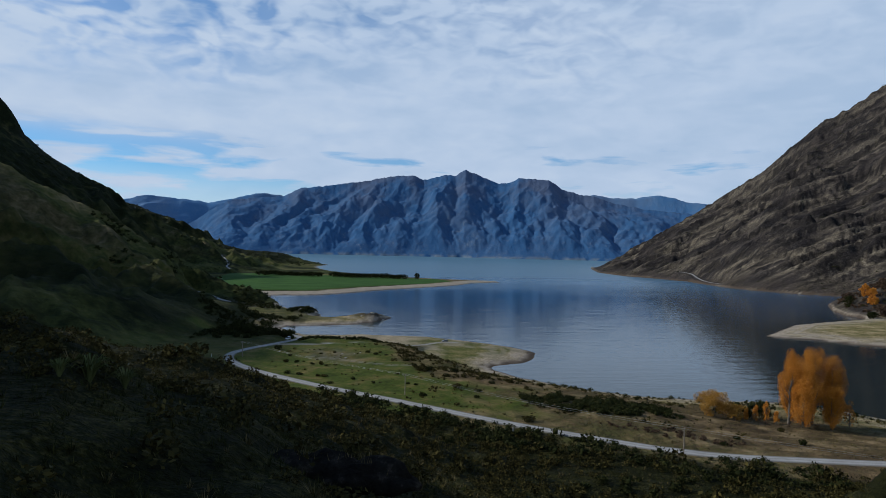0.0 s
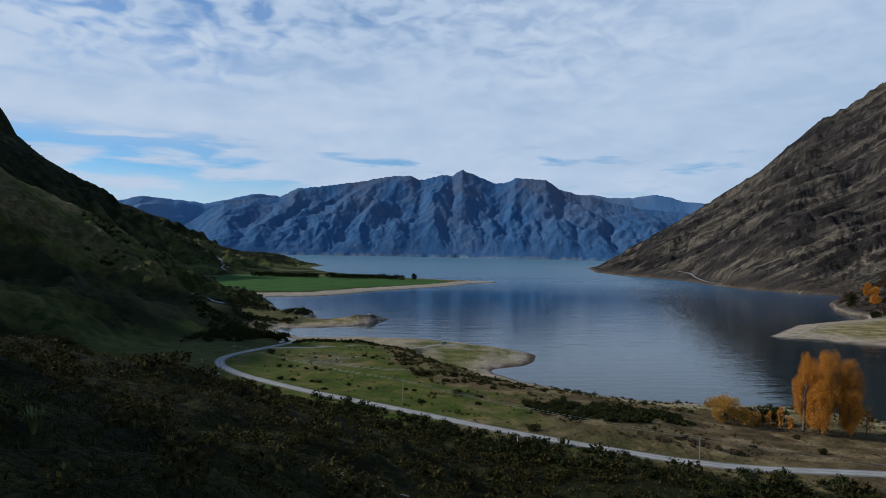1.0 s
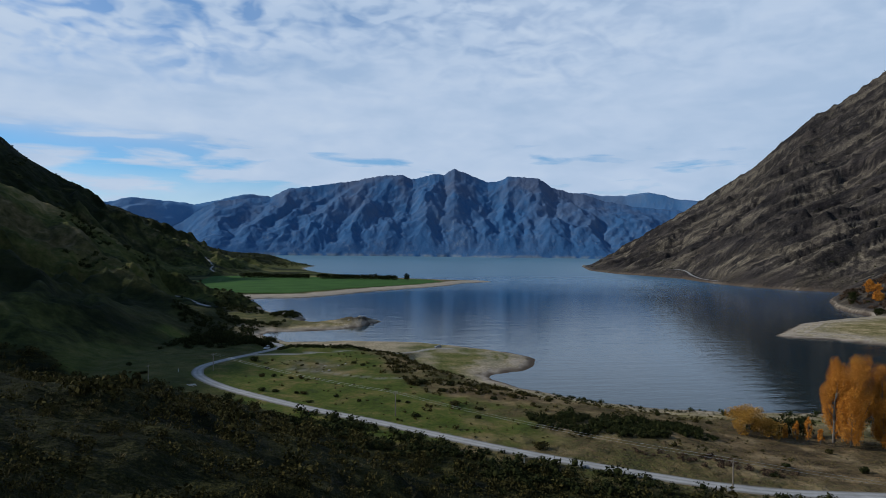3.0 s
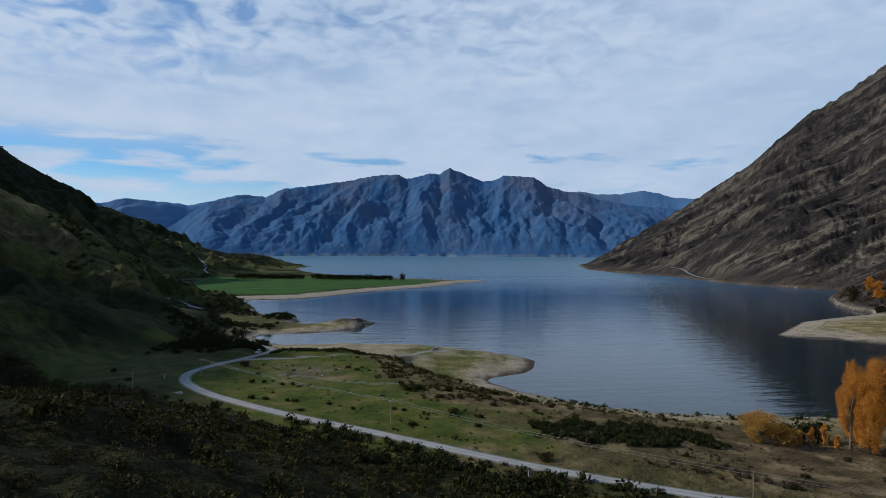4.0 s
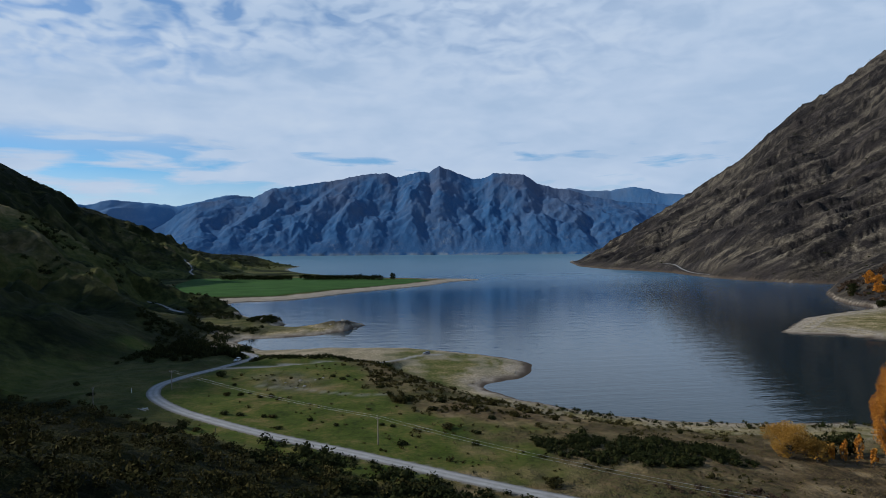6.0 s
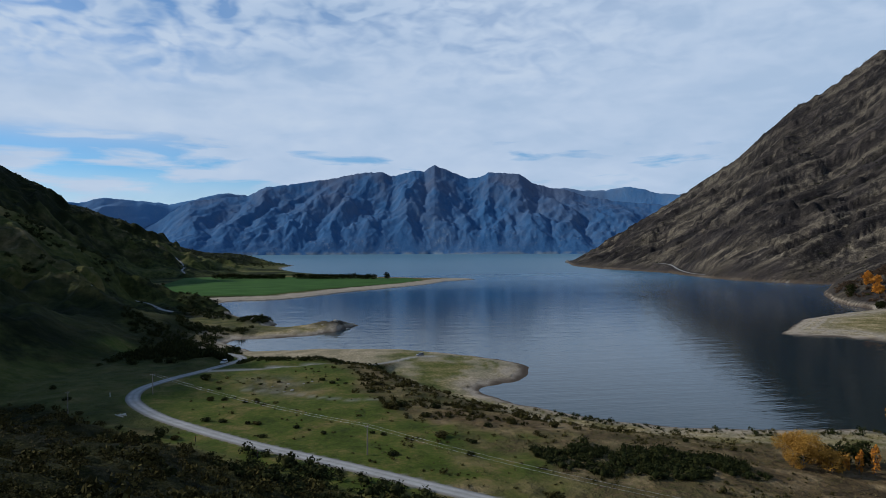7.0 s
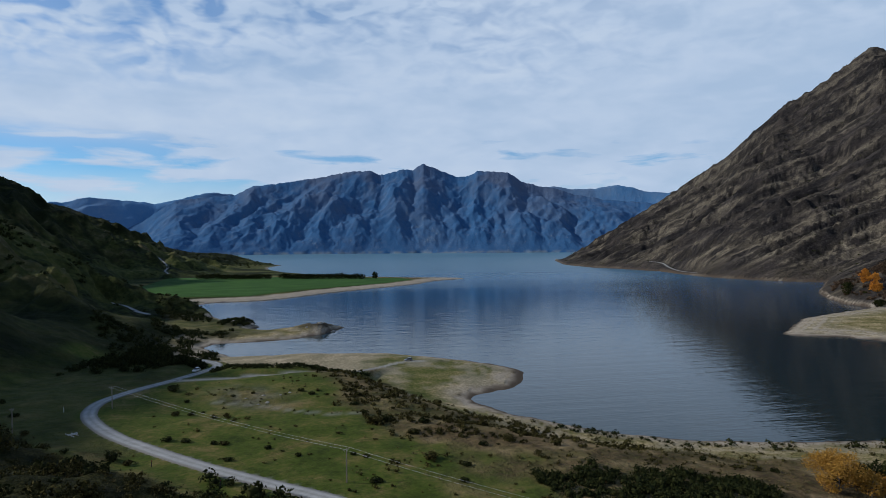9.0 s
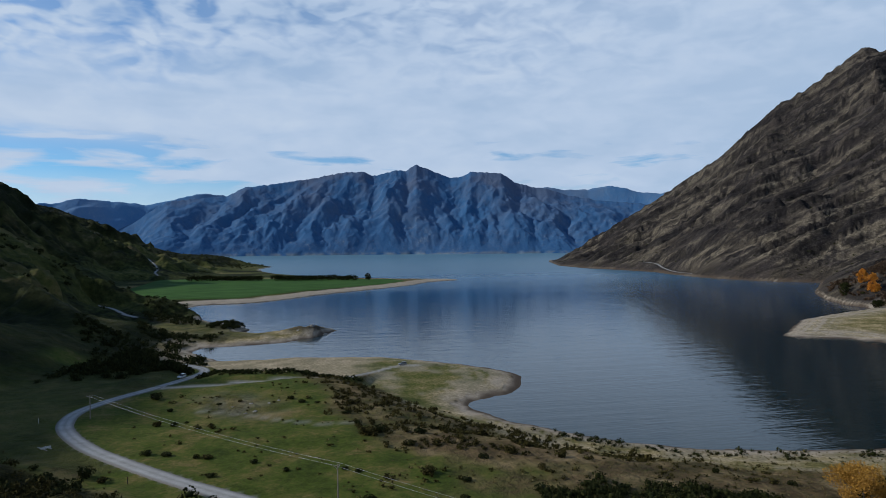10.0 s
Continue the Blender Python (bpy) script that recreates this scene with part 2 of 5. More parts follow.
def west_hills(x, y, h):
    """Hills above the western shore: height, depth inside them and distance to the crest."""
    hl, dl, rl = mountain(LEFT_REGION, LEFT_RIDGE, x, y, 1.35)
    wl = sstep(0, 260, rl) * sstep(0, 110, dl)
    gl = ridged((x * 0.5 + y) / 330 + 0.25 * fbm(x / 200, y / 200, 2, 31), (x - 0.5 * y) / 1100, 4, 32)
    g4 = ridged(x / 150 + 0.3 * gl, y / 190, 4, 34)
    g5 = ridged((x + 0.35 * y) / 62 + 0.5 * g4, (y - 0.35 * x) / 120, 3, 35)
    hl = hl * (1 + wl * (0.8 * gl - 0.5)) + wl * (44 * (g4 - 0.5) + 15 * (g5 - 0.5)) + sstep(0, 120, dl) * (0.35 + 0.65 * wl) * 6 * fbm(x / 50, y / 50, 4, 33)
    hl = hl + 10 * sstep(0, 60, dl) * sstep(900, 700, y)
    crag = np.exp(-((np.hypot(x + 700, y - 1385) / 34) ** 4))
    h = np.where(dl > 0, smax(h, hl + 6 * sstep(0, 30, dl) * sstep(0, 200, rl) + 24 * crag, 6), h)
    return h, dl, rl


def east_mountain(x, y, h):
    """The bare mountain above the eastern shore: height, depth inside it, and how far it is face, bluff and grassy ledge."""
    hr, dr_, rr = mountain(RIGHT_REGION, RIGHT_RIDGE, x, y, 0.86)
    face = sstep(0, 140, dr_)
    inner = sstep(10, 150, rr)
    warp = 0.5 * fbm(x / 260, y / 260, 3, 51)
    along, across = 0.95 * x - 0.31 * y, 0.31 * x + 0.95 * y
    g1 = ridged(across / 300 + 0.6 * warp, along / 1100, 3, 52)
    g2 = ridged(across / 125 + 1.2 * warp, along / 420, 3, 53)
    g3 = ridged(across / 44 + 2 * warp, along / 90, 3, 56)
    hr = hr + face * (inner * 54 * (g1 - 0.5) + (0.2 + 0.8 * inner) * (24 * (g2 - 0.5) + 5 * (g3 - 0.5)) + 4 * fbm(x / 26, y / 26, 4, 54))
    # beds of rock that climb southward along the face: steep bluffs below, grassy ledges on top
    bed = -0.192 * x + 0.589 * y + 0.885 * hr
    strike = 0.25 * x - 0.85 * y + 0.62 * hr
    bluff, shelf = np.zeros_like(x), np.zeros_like(x)
    rise = np.zeros_like(x)
    for thick, size, seed in ((50, 17, 151), (24, 8.5, 155), (11, 3.2, 159)):
        ph = bed / thick + 0.6 * fbm(strike / (thick * 7), bed / (thick * 2.0), 5, seed, 0.6)
        f = ph - np.floor(ph)
        strong = sstep(-0.55, 0.15, fbm(strike / (thick * 5) + 3.1 * np.floor(ph), ph * 0.35, 3, seed + 1))
        tooth = np.where(f < 0.3, f / 0.3, 1 - (f - 0.3) / 0.7) - 0.5
        rise = rise + size * strong * tooth
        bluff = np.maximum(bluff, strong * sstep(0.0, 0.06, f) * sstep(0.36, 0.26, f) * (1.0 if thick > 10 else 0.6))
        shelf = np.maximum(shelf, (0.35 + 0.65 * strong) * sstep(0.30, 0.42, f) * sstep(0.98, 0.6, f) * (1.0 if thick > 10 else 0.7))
    hr = hr + rise * sstep(6, 60, dr_) * (0.25 + 0.75 * sstep(0, 60, rr))
    face = sstep(4, 45, dr_)
    hr = hr + face * sstep(70, 0, rr) * (13 * (ridged(x / 62, y / 62, 4, 57) - 0.55))
    h = np.where(dr_ > 0, smax(h, hr, 6), h)
    return h, dr_, face, bluff, shelf


def land_shape(x, y, shore, wob, fine):
    # beach and low ground by the water
    h = np.where(shore > 0, 3.2 * (1 - np.exp(-np.maximum(shore, 0) / 13)), np.maximum(shore * 0.16, -6))
    islet = np.exp(-(((x - 20) / 22) ** 2 + ((y - 606) / 12) ** 2))
    point = np.exp(-(((x + 45) / 17) ** 2 + ((y - 643) / 15) ** 2))
    h = h + (4.5 * islet + 4.5 * point) * (0.6 + 0.8 * ridged(x / 9, y / 9, 4, 9)) * sstep(0, 6, shore)
    # terrace above the bank
    terr = signed(TERRACE, x, y) + 4 * fbm(x / 22, y / 22, 3, 11)
    hump = 1.1 * fbm(x / 55, y / 55, 3, 12) + 0.3 * fbm(x / 9, y / 9, 3, 13)
    slope_r = np.clip((150 - x) / 110, 0, 1)
    top = 10.5 * sstep(-4, 32, terr) * (0.45 + 0.55 * sstep(0, 70, terr + 20 * slope_r)) + hump * sstep(0, 20, terr)
    top = top * (1 - 0.62 * sstep(80, 175, x) * sstep(158, 205, y))
    h = h + top * sstep(2, 12, shore)
    # the near hillside under the camera
    slope = 48 - 0.40 * (np.maximum(x, -30) + 23) - 0.12 * np.minimum(x + 30, 0) - 0.232 * (y - 112)
    slope = slope + 3.5 * fbm(x / 60, y / 60, 3, 21) + 1.3 * fbm(x / 13, y / 13, 4, 22)
    slope = np.minimum(slope, 62 + 0.12 * (slope - 62)) - 34 * sstep(255, 390, y) - 14 * sstep(-55, -120, x) * sstep(215, 290, y)
    h = smax(h, slope, 7)
    h = h + 19 * np.exp(-(((x - 121) / 19) ** 2 + ((y - 110) / 15) ** 2)) * (1 + 0.2 * fbm(x / 9, y / 9, 3, 24))
    # hills to the west
    dl, rl = np.full(x.shape, -1e3), np.full(x.shape, 1e4)
    m = x < -40
    h[m], dl[m], rl[m] = west_hills(x[m], y[m], h[m])
    # spur that runs down to the bay
    d, at, _ = poly_dist(SPUR, x, y, closed=False)
    d_spur = d
    zs = np.interp(at, np.arange(len(SPUR)), [q[2] for q in SPUR]) - (0.5 + 0.15 * fbm(x / 40, y / 40, 3, 36)) * d + 3 * fbm(x / 18, y / 18, 3, 37)
    h = np.where((d < 120) & (shore > 2), smax(h, zs, 5), h)
    # hollow in front of the bay road
    hollow = 11 * np.exp(-(((x + 128) / 36) ** 2 + ((y - 655) / 46) ** 2)) + 11 * np.exp(-(((x + 172) / 20) ** 2 + ((y - 728) / 20) ** 2))
    h = np.where(shore > 8, np.maximum(h - hollow, np.minimum(h, 4.0)), h)
    # field on the low spit
    field = signed(FIELD, x, y)
    h = h + (4.2 + 0.4 * fbm(x / 60, y / 60, 2, 41) - h) * sstep(-2, 12, field)
    # mountain to the east
    dr_, face, bluff, shelf = np.full(x.shape, -1e3), np.zeros(x.shape), np.zeros(x.shape), np.zeros(x.shape)
    m = x > 500
    h[m], dr_[m], face[m], bluff[m], shelf[m] = east_mountain(x[m], y[m], h[m])
    # road bed and track
    cut = np.zeros_like(h)
    for line, half, soft in ((road_line, 4.0, 9), (track_line, 2.0, 6), (bay_road_line, 3.6, 8), (far_road_line, 3, 14), (east_road_line, 5, 14)):
        d, z = near_line(line, x, y, 20)
        h = h + (z - h) * (1 - sstep(half, half + soft, d))
        inner, outer = (1.2, 2.4) if line is track_line else (half * 0.25, half * 0.5 + 0.2)
        cut = np.maximum(cut, 1 - sstep(inner, outer, d + 0.4 * wob))
    if not fine:
        return h
    # covers
    worn, _, _ = poly_dist(WORN, x, y, closed=False)
    cut = np.maximum(cut, 0.35 * sstep(1.8, 0.6, worn + 0.3 * wob) * sstep(38, 30, x))
    patchy = fbm(x / 26, y / 26, 4, 61)
    worn_patch = np.exp(-(((0.55 * (x + 8) - 0.83 * (y - 333)) / 21) ** 2 + ((0.83 * (x + 8) + 0.55 * (y - 333)) / 11) ** 2) ** 1.5)
    cut = np.maximum(cut, 0.20 * worn_patch * sstep(-0.35, 0.25, fbm(x / 7, y / 7, 4, 68)))
    scrub = sstep(-1, 5, signed(SCRUB_AREA, x, y) + 3 * patchy)
    dry_side = sstep(35, 95, x - 0.25 * (y - 230) + 22 * patchy)
    flat = sstep(-6, 12, terr) * (1 - scrub) * (1 - sstep(17, 22, h))
    pasture = flat * sstep(0.25, -0.35, (x - 62) / 60 + 0.55 * patchy)
    # shade on the flat left of the road, put into its cover colours
    painted_shade = sstep(-2, 3, signed(LEFT_FLAT, x, y))
    pasture = np.maximum(pasture * (1 - 0.7 * painted_shade), sstep(0, 8, field))
    sand = sstep(9, 4, shore + 3 * fbm(x / 8, y / 8, 2, 62)) * sstep(3.7, 2.7, h)
    bay = sstep(560, 600, y) * sstep(-8, -34, x)
    low = (1 - 0.75 * bay) * (1 - sstep(3.6, 6, h)) * sstep(3, 9, shore) * sstep(740, 710, y)
    sand = np.maximum(sand, 0.5 * low * sstep(0.0, 0.5, fbm(x / 20, y / 20, 3, 63)) * sstep(715, 690, y) * sstep(210, 190, x))
    right_beach = sstep(40, 0, -signed([(340, 505), (430, 600), (640, 640), (900, 500), (900, 300), (380, 440)], x, y)) * sstep(10, 8, h)
    lines = sstep(-0.15, 0.25, fbm(shore / 3.4, (x - y) / 70, 3, 69))
    sand = np.maximum(sand, right_beach * sstep(44, 16, shore + 8 * patchy) * (0.35 + 0.65 * lines))
    sand = np.maximum(sand, 0.8 * sstep(26, 6, np.hypot(x - 205, y - 216)) * sstep(-0.3, 0.3, patchy))
    sand = np.maximum(sand, sstep(36, 26, shore + 4 * patchy) * sstep(860, 890, y) * sstep(1330, 1280, y) * sstep(310, 290, x) * sstep(5, 4, h) * sstep(6, 0, field))
    sand = np.where((y > 820) & (x > 500), sstep(3.6, 1.6, h + 0.6 * patchy) * (0.15 + 0.6 * sstep(-0.1, 0.3, fbm(x / 60, y / 60, 3, 67))), sand)
    sand = np.maximum(sand, 0.9 * low * sstep(13, 6, shore + 5 * patchy))
    sand = np.maximum(sand, 0.55 * low * lines * sstep(30, 12, shore) * sstep(60, 80, x))
    pasture = np.maximum(pasture, 0.75 * low * sstep(8, 18, shore + 9 * patchy) * sstep(20, 58, x + 12 * patchy) * sstep(210, 190, x))
    sand = np.maximum(sand, 0.45 * low * sstep(60, 40, x + 14 * patchy) * sstep(398, 412, y) * sstep(530, 510, y))
    pasture = pasture * (1 - 0.7 * worn_patch)
    pasture = pasture * (1 - 0.85 * sstep(-6, 5, signed(EDGE_SCRUB, x, y) + 5 * patchy))
    crop = sstep(0, 6, field)
    rock = np.maximum(sstep(-46, -34, dr_) * sstep(620, 660, y), islet * (shore > 0))
    # hill colour also darkens the left flat, standing in for shade there
    hill = np.maximum(np.maximum(sstep(0, 25, dl), 0.8 * painted_shade), np.maximum(0.85 * bay, sstep(690, 730, y) * sstep(110, 80, x)))
    wet = sstep(3.4, 0.8, (shore + 1.2 * fbm(x / 9, y / 9, 2, 64)) * np.where((y > 380) & (y < 470) & (x > 60), 0.5, 1.0))
    ledge = face * shelf * (1 - 0.8 * bluff)
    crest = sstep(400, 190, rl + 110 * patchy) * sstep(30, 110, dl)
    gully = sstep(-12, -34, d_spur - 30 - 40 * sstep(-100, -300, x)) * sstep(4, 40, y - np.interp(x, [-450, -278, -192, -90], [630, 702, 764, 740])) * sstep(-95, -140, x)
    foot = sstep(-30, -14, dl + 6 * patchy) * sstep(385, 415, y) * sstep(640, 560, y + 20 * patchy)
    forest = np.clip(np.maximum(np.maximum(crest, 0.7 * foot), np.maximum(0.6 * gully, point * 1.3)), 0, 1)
    straw = sstep(-0.05, 0.35, fbm((x + 0.5 * y) / 260, (y - 0.4 * x) / 60, 4, 66) + 0.15) * sstep(60, 160, dl) * (1 - forest)
    return h, np.stack((pasture * (1 - 0.75 * dry_side * sstep(420, 380, y)), sand, cut, rock, scrub, hill, low, ledge, wet, crop, bluff * face, forest, straw), -1)

# ---- materials ----


class Mat:
    """Short hand for a node material."""

    def __init__(self, name):
        self.m = bpy.data.materials.new(name)
        self.m.use_nodes = True
        self.t = self.m.node_tree
        self.b = self.t.nodes["Principled BSDF"]
        self.geo = None

    def put(self, socket, v):
        if isinstance(v, (int, float)):
            socket.default_value = v
        elif isinstance(v, tuple):
            socket.default_value = (*v, 1) if len(v) == 3 and socket.type == "RGBA" else v
        else:
            self.t.links.new(v, socket)

    def node(self, kind):
        return self.t.nodes.new(kind)

    def pos(self, sx=1, sy=1, sz=1):
        g = self.node("ShaderNodeNewGeometry").outputs["Position"]
        if (sx, sy, sz) == (1, 1, 1):
            return g
        n = self.node("ShaderNodeVectorMath")
        n.operation = "MULTIPLY"
        self.t.links.new(g, n.inputs[0])
        n.inputs[1].default_value = (sx, sy, sz)
        return n.outputs[0]

    def noise(self, scale, detail=4, rough=0.55, vec=None, dist=0.0):
        n = self.node("ShaderNodeTexNoise")
        n.inputs["Scale"].default_value, n.inputs["Detail"].default_value = scale, detail
        n.inputs["Roughness"].default_value, n.inputs["Distortion"].default_value = rough, dist
        self.t.links.new(vec or self.pos(), n.inputs["Vector"])
        return n.outputs["Fac"]

    def ramp(self, fac, *stops):
        n = self.node("ShaderNodeValToRGB")
        while len(n.color_ramp.elements) < len(stops):
            n.color_ramp.elements.new(0.5)
        for e, (p, c) in zip(n.color_ramp.elements, stops):
            e.position, e.color = p, (*(c if isinstance(c, tuple) else (c, c, c)), 1)
        self.t.links.new(fac, n.inputs[0])
        return n.outputs[0]

    def mix(self, fac, a, b, mode="MIX"):
        n = self.node("ShaderNodeMix")
        n.data_type, n.blend_type = "RGBA", mode
        self.put(n.inputs["Factor"], fac)
        self.put(n.inputs[6], a)
        self.put(n.inputs[7], b)
        return n.outputs[2]

    def math(self, op, a, b=0.0):
        n = self.node("ShaderNodeMath")
        n.operation = op
        self.put(n.inputs[0], a)
        self.put(n.inputs[1], b)
        return n.outputs[0]

    def bedding(self):
        """Coordinates drawn out along beds that climb southward."""
        out = self.node("ShaderNodeCombineXYZ")
        for k, axis in enumerate(((0.042, -0.143, 0.104), (-0.192, 0.589, 0.885), (0.285, 0.093, 0.0))):
            n = self.node("ShaderNodeVectorMath")
            n.operation = "DOT_PRODUCT"
            self.t.links.new(self.pos(), n.inputs[0])
            n.inputs[1].default_value = axis
            self.t.links.new(n.outputs["Value"], out.inputs[k])
        return out.outputs[0]

    def attr(self, name):
        n = self.node("ShaderNodeAttribute")
        n.attribute_name = name
        return n.outputs["Fac"]

    def bump(self, height, strength=0.5, dist=0.1, prior=None):
        n = self.node("ShaderNodeBump")
        n.inputs["Strength"].default_value, n.inputs["Distance"].default_value = strength, dist
        self.t.links.new(height, n.inputs["Height"])
        if prior:
            self.t.links.new(prior, n.inputs["Normal"])
        return n.outputs[0]

    def done(self, color, rough=0.9, normal=None, metal=0.0, spec=0.3):
        self.put(self.b.inputs["Base Color"], color)
        self.put(self.b.inputs["Roughness"], rough)
        self.put(self.b.inputs["Metallic"], metal)
        self.put(self.b.inputs["Specular IOR Level"], spec)
        if normal:
            self.put(self.b.inputs["Normal"], normal)
        return self.m


def ground_material():
    m = Mat("ground")
    big, mid, small = m.noise(0.018, 5), m.noise(0.09, 5), m.noise(0.7, 5, 0.65)
    tuft = m.noise(2.2, 4, 0.7)
    dry = m.ramp(mid, (0.34, (0.065, 0.046, 0.024)), (0.5, (0.122, 0.084, 0.042)), (0.66, (0.25, 0.18, 0.095)))
    green = m.ramp(small, (0.3, (0.042, 0.048, 0.013)), (0.7, (0.088, 0.088, 0.026)))
    base = m.mix(m.ramp(m.math("ADD", m.math("MULTIPLY", big, 0.5), m.math("MULTIPLY", small, 0.5)), (0.46, 0.0), (0.66, 0.9)), dry, green)
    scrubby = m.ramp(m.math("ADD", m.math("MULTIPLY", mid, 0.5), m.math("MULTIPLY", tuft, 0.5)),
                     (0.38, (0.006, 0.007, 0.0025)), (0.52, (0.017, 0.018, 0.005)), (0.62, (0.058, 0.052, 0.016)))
    fall = m.noise(0.014, 7, 0.62, m.pos(0.35, 0.8, 1.0), 0.4)
    hillc = m.ramp(m.math("ADD", m.math("MULTIPLY", fall, 0.68), m.math("MULTIPLY", m.noise(0.14, 5, 0.65), 0.32)),
                   (0.40, (0.012, 0.015, 0.006)), (0.47, (0.036, 0.043, 0.013)), (0.54, (0.075, 0.080, 0.023)), (0.60, (0.130, 0.112, 0.042)), (0.67, (0.23, 0.175, 0.085)))
    past = m.ramp(m.math("ADD", m.math("MULTIPLY", mid, 0.6), m.math("MULTIPLY", small, 0.4)),
                  (0.34, (0.030, 0.042, 0.007)), (0.47, (0.056, 0.074, 0.011)), (0.56, (0.092, 0.090, 0.021)), (0.66, (0.165, 0.120, 0.046)))
    past = m.mix(m.ramp(m.math("ADD", m.math("MULTIPLY", tuft, 0.6), m.math("MULTIPLY", m.noise(0.3, 4, 0.6), 0.4)), (0.40, 0.55), (0.50, 0.0)), past, (0.022, 0.027, 0.008))
    sandc = m.ramp(m.math("ADD", m.math("MULTIPLY", mid, 0.4), m.math("MULTIPLY", small, 0.6)),
                   (0.3, (0.20, 0.165, 0.120)), (0.7, (0.41, 0.345, 0.265)))
    lowc = m.ramp(m.math("ADD", m.math("MULTIPLY", mid, 0.5), m.math("MULTIPLY", small, 0.5)),
                  (0.38, (0.080, 0.076, 0.022)), (0.48, (0.16, 0.130, 0.050)), (0.57, (0.31, 0.240, 0.125)), (0.66, (0.50, 0.40, 0.25)))
    dirt = m.ramp(small, (0.3, (0.20, 0.185, 0.16)), (0.7, (0.31, 0.295, 0.27)))
    bed = m.bedding()
    beds, beds2 = m.noise(0.022, 8, 0.68, bed, 0.6), m.noise(0.075, 7, 0.7, bed, 0.6)
    grit = m.noise(0.28, 8, 0.78)
    rockf = m.math("ADD", m.math("MULTIPLY", beds, 0.42), m.math("ADD", m.math("MULTIPLY", beds2, 0.30), m.math("MULTIPLY", grit, 0.28)))
    rockc = m.ramp(rockf, (0.38, (0.013, 0.011, 0.011)), (0.47, (0.030, 0.025, 0.023)), (0.55, (0.052, 0.043, 0.038)), (0.64, (0.105, 0.086, 0.072)))
    height = m.node("ShaderNodeSeparateXYZ")
    m.t.links.new(m.pos(), height.inputs[0])
    grassy = m.math("MULTIPLY", m.ramp(m.math("DIVIDE", height.outputs[2], 400.0), (0.02, 1.0), (0.30, 0.45), (0.7, 0.06)), m.ramp(m.noise(0.008, 6, 0.68), (0.44, 0.0), (0.58, 1.0)))
    turf = m.ramp(m.math("ADD", m.math("MULTIPLY", beds2, 0.5), m.math("MULTIPLY", grit, 0.5)), (0.42, (0.018, 0.016, 0.009)), (0.50, (0.042, 0.035, 0.019)), (0.58, (0.13, 0.106, 0.062)))
    rockc = m.mix(m.math("MULTIPLY", grassy, 0.4), rockc, turf)
    crags = m.ramp(m.math("ADD", m.math("MULTIPLY", m.noise(0.011, 5, 0.6, m.pos(0.6, 1, 0.8), 0.5), 0.75), m.math("MULTIPLY", beds2, 0.25)), (0.50, 0.0), (0.55, 1.0))
    rockc = m.mix(m.math("MULTIPLY", crags, 0.5), rockc, m.ramp(grit, (0.36, (0.010, 0.009, 0.010)), (0.52, (0.026, 0.023, 0.024)), (0.66, (0.062, 0.055, 0.053))))
    c = m.mix(m.attr("low"), base, lowc)
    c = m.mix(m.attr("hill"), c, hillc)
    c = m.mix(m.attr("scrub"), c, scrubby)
    c = m.mix(m.attr("rock"), c, rockc)
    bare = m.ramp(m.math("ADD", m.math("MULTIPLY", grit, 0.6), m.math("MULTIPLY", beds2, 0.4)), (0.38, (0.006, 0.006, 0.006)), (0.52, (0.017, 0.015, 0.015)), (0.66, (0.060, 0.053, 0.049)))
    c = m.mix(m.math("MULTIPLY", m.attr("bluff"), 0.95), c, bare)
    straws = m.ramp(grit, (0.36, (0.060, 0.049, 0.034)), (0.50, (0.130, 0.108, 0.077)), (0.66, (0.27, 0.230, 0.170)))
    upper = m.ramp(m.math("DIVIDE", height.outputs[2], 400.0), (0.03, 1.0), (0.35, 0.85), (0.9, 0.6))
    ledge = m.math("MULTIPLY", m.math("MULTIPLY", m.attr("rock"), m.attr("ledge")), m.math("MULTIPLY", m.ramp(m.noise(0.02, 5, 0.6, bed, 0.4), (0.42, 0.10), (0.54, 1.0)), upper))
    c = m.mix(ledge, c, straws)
    c = m.mix(m.math("MULTIPLY", m.math("MULTIPLY", m.attr("straw"), m.attr("hill")), 0.75), c, m.ramp(m.noise(0.10, 5, 0.65), (0.36, (0.045, 0.042, 0.018)), (0.52, (0.105, 0.085, 0.040)), (0.66, (0.20, 0.155, 0.085))))
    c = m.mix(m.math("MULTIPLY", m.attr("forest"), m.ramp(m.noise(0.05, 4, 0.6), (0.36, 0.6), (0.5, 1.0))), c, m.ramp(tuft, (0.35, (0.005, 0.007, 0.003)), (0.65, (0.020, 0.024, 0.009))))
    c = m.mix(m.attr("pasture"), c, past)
    cropc = m.ramp(m.noise(0.05, 4, 0.6, m.pos(0.5, 1, 1)), (0.35, (0.030, 0.070, 0.014)), (0.65, (0.048, 0.100, 0.021)))
    c = m.mix(m.attr("crop"), c, cropc)
    c = m.mix(m.attr("sand"), c, sandc)
    c = m.mix(m.attr("wet"), c, (0.075, 0.056, 0.040))
    c = m.mix(m.attr("dirt"), c, dirt)
    smooth = m.math("MULTIPLY", m.math("MAXIMUM", m.attr("pasture"), m.math("MAXIMUM", m.math("MAXIMUM", m.attr("sand"), m.attr("wet")), m.attr("low"))), 0.95)
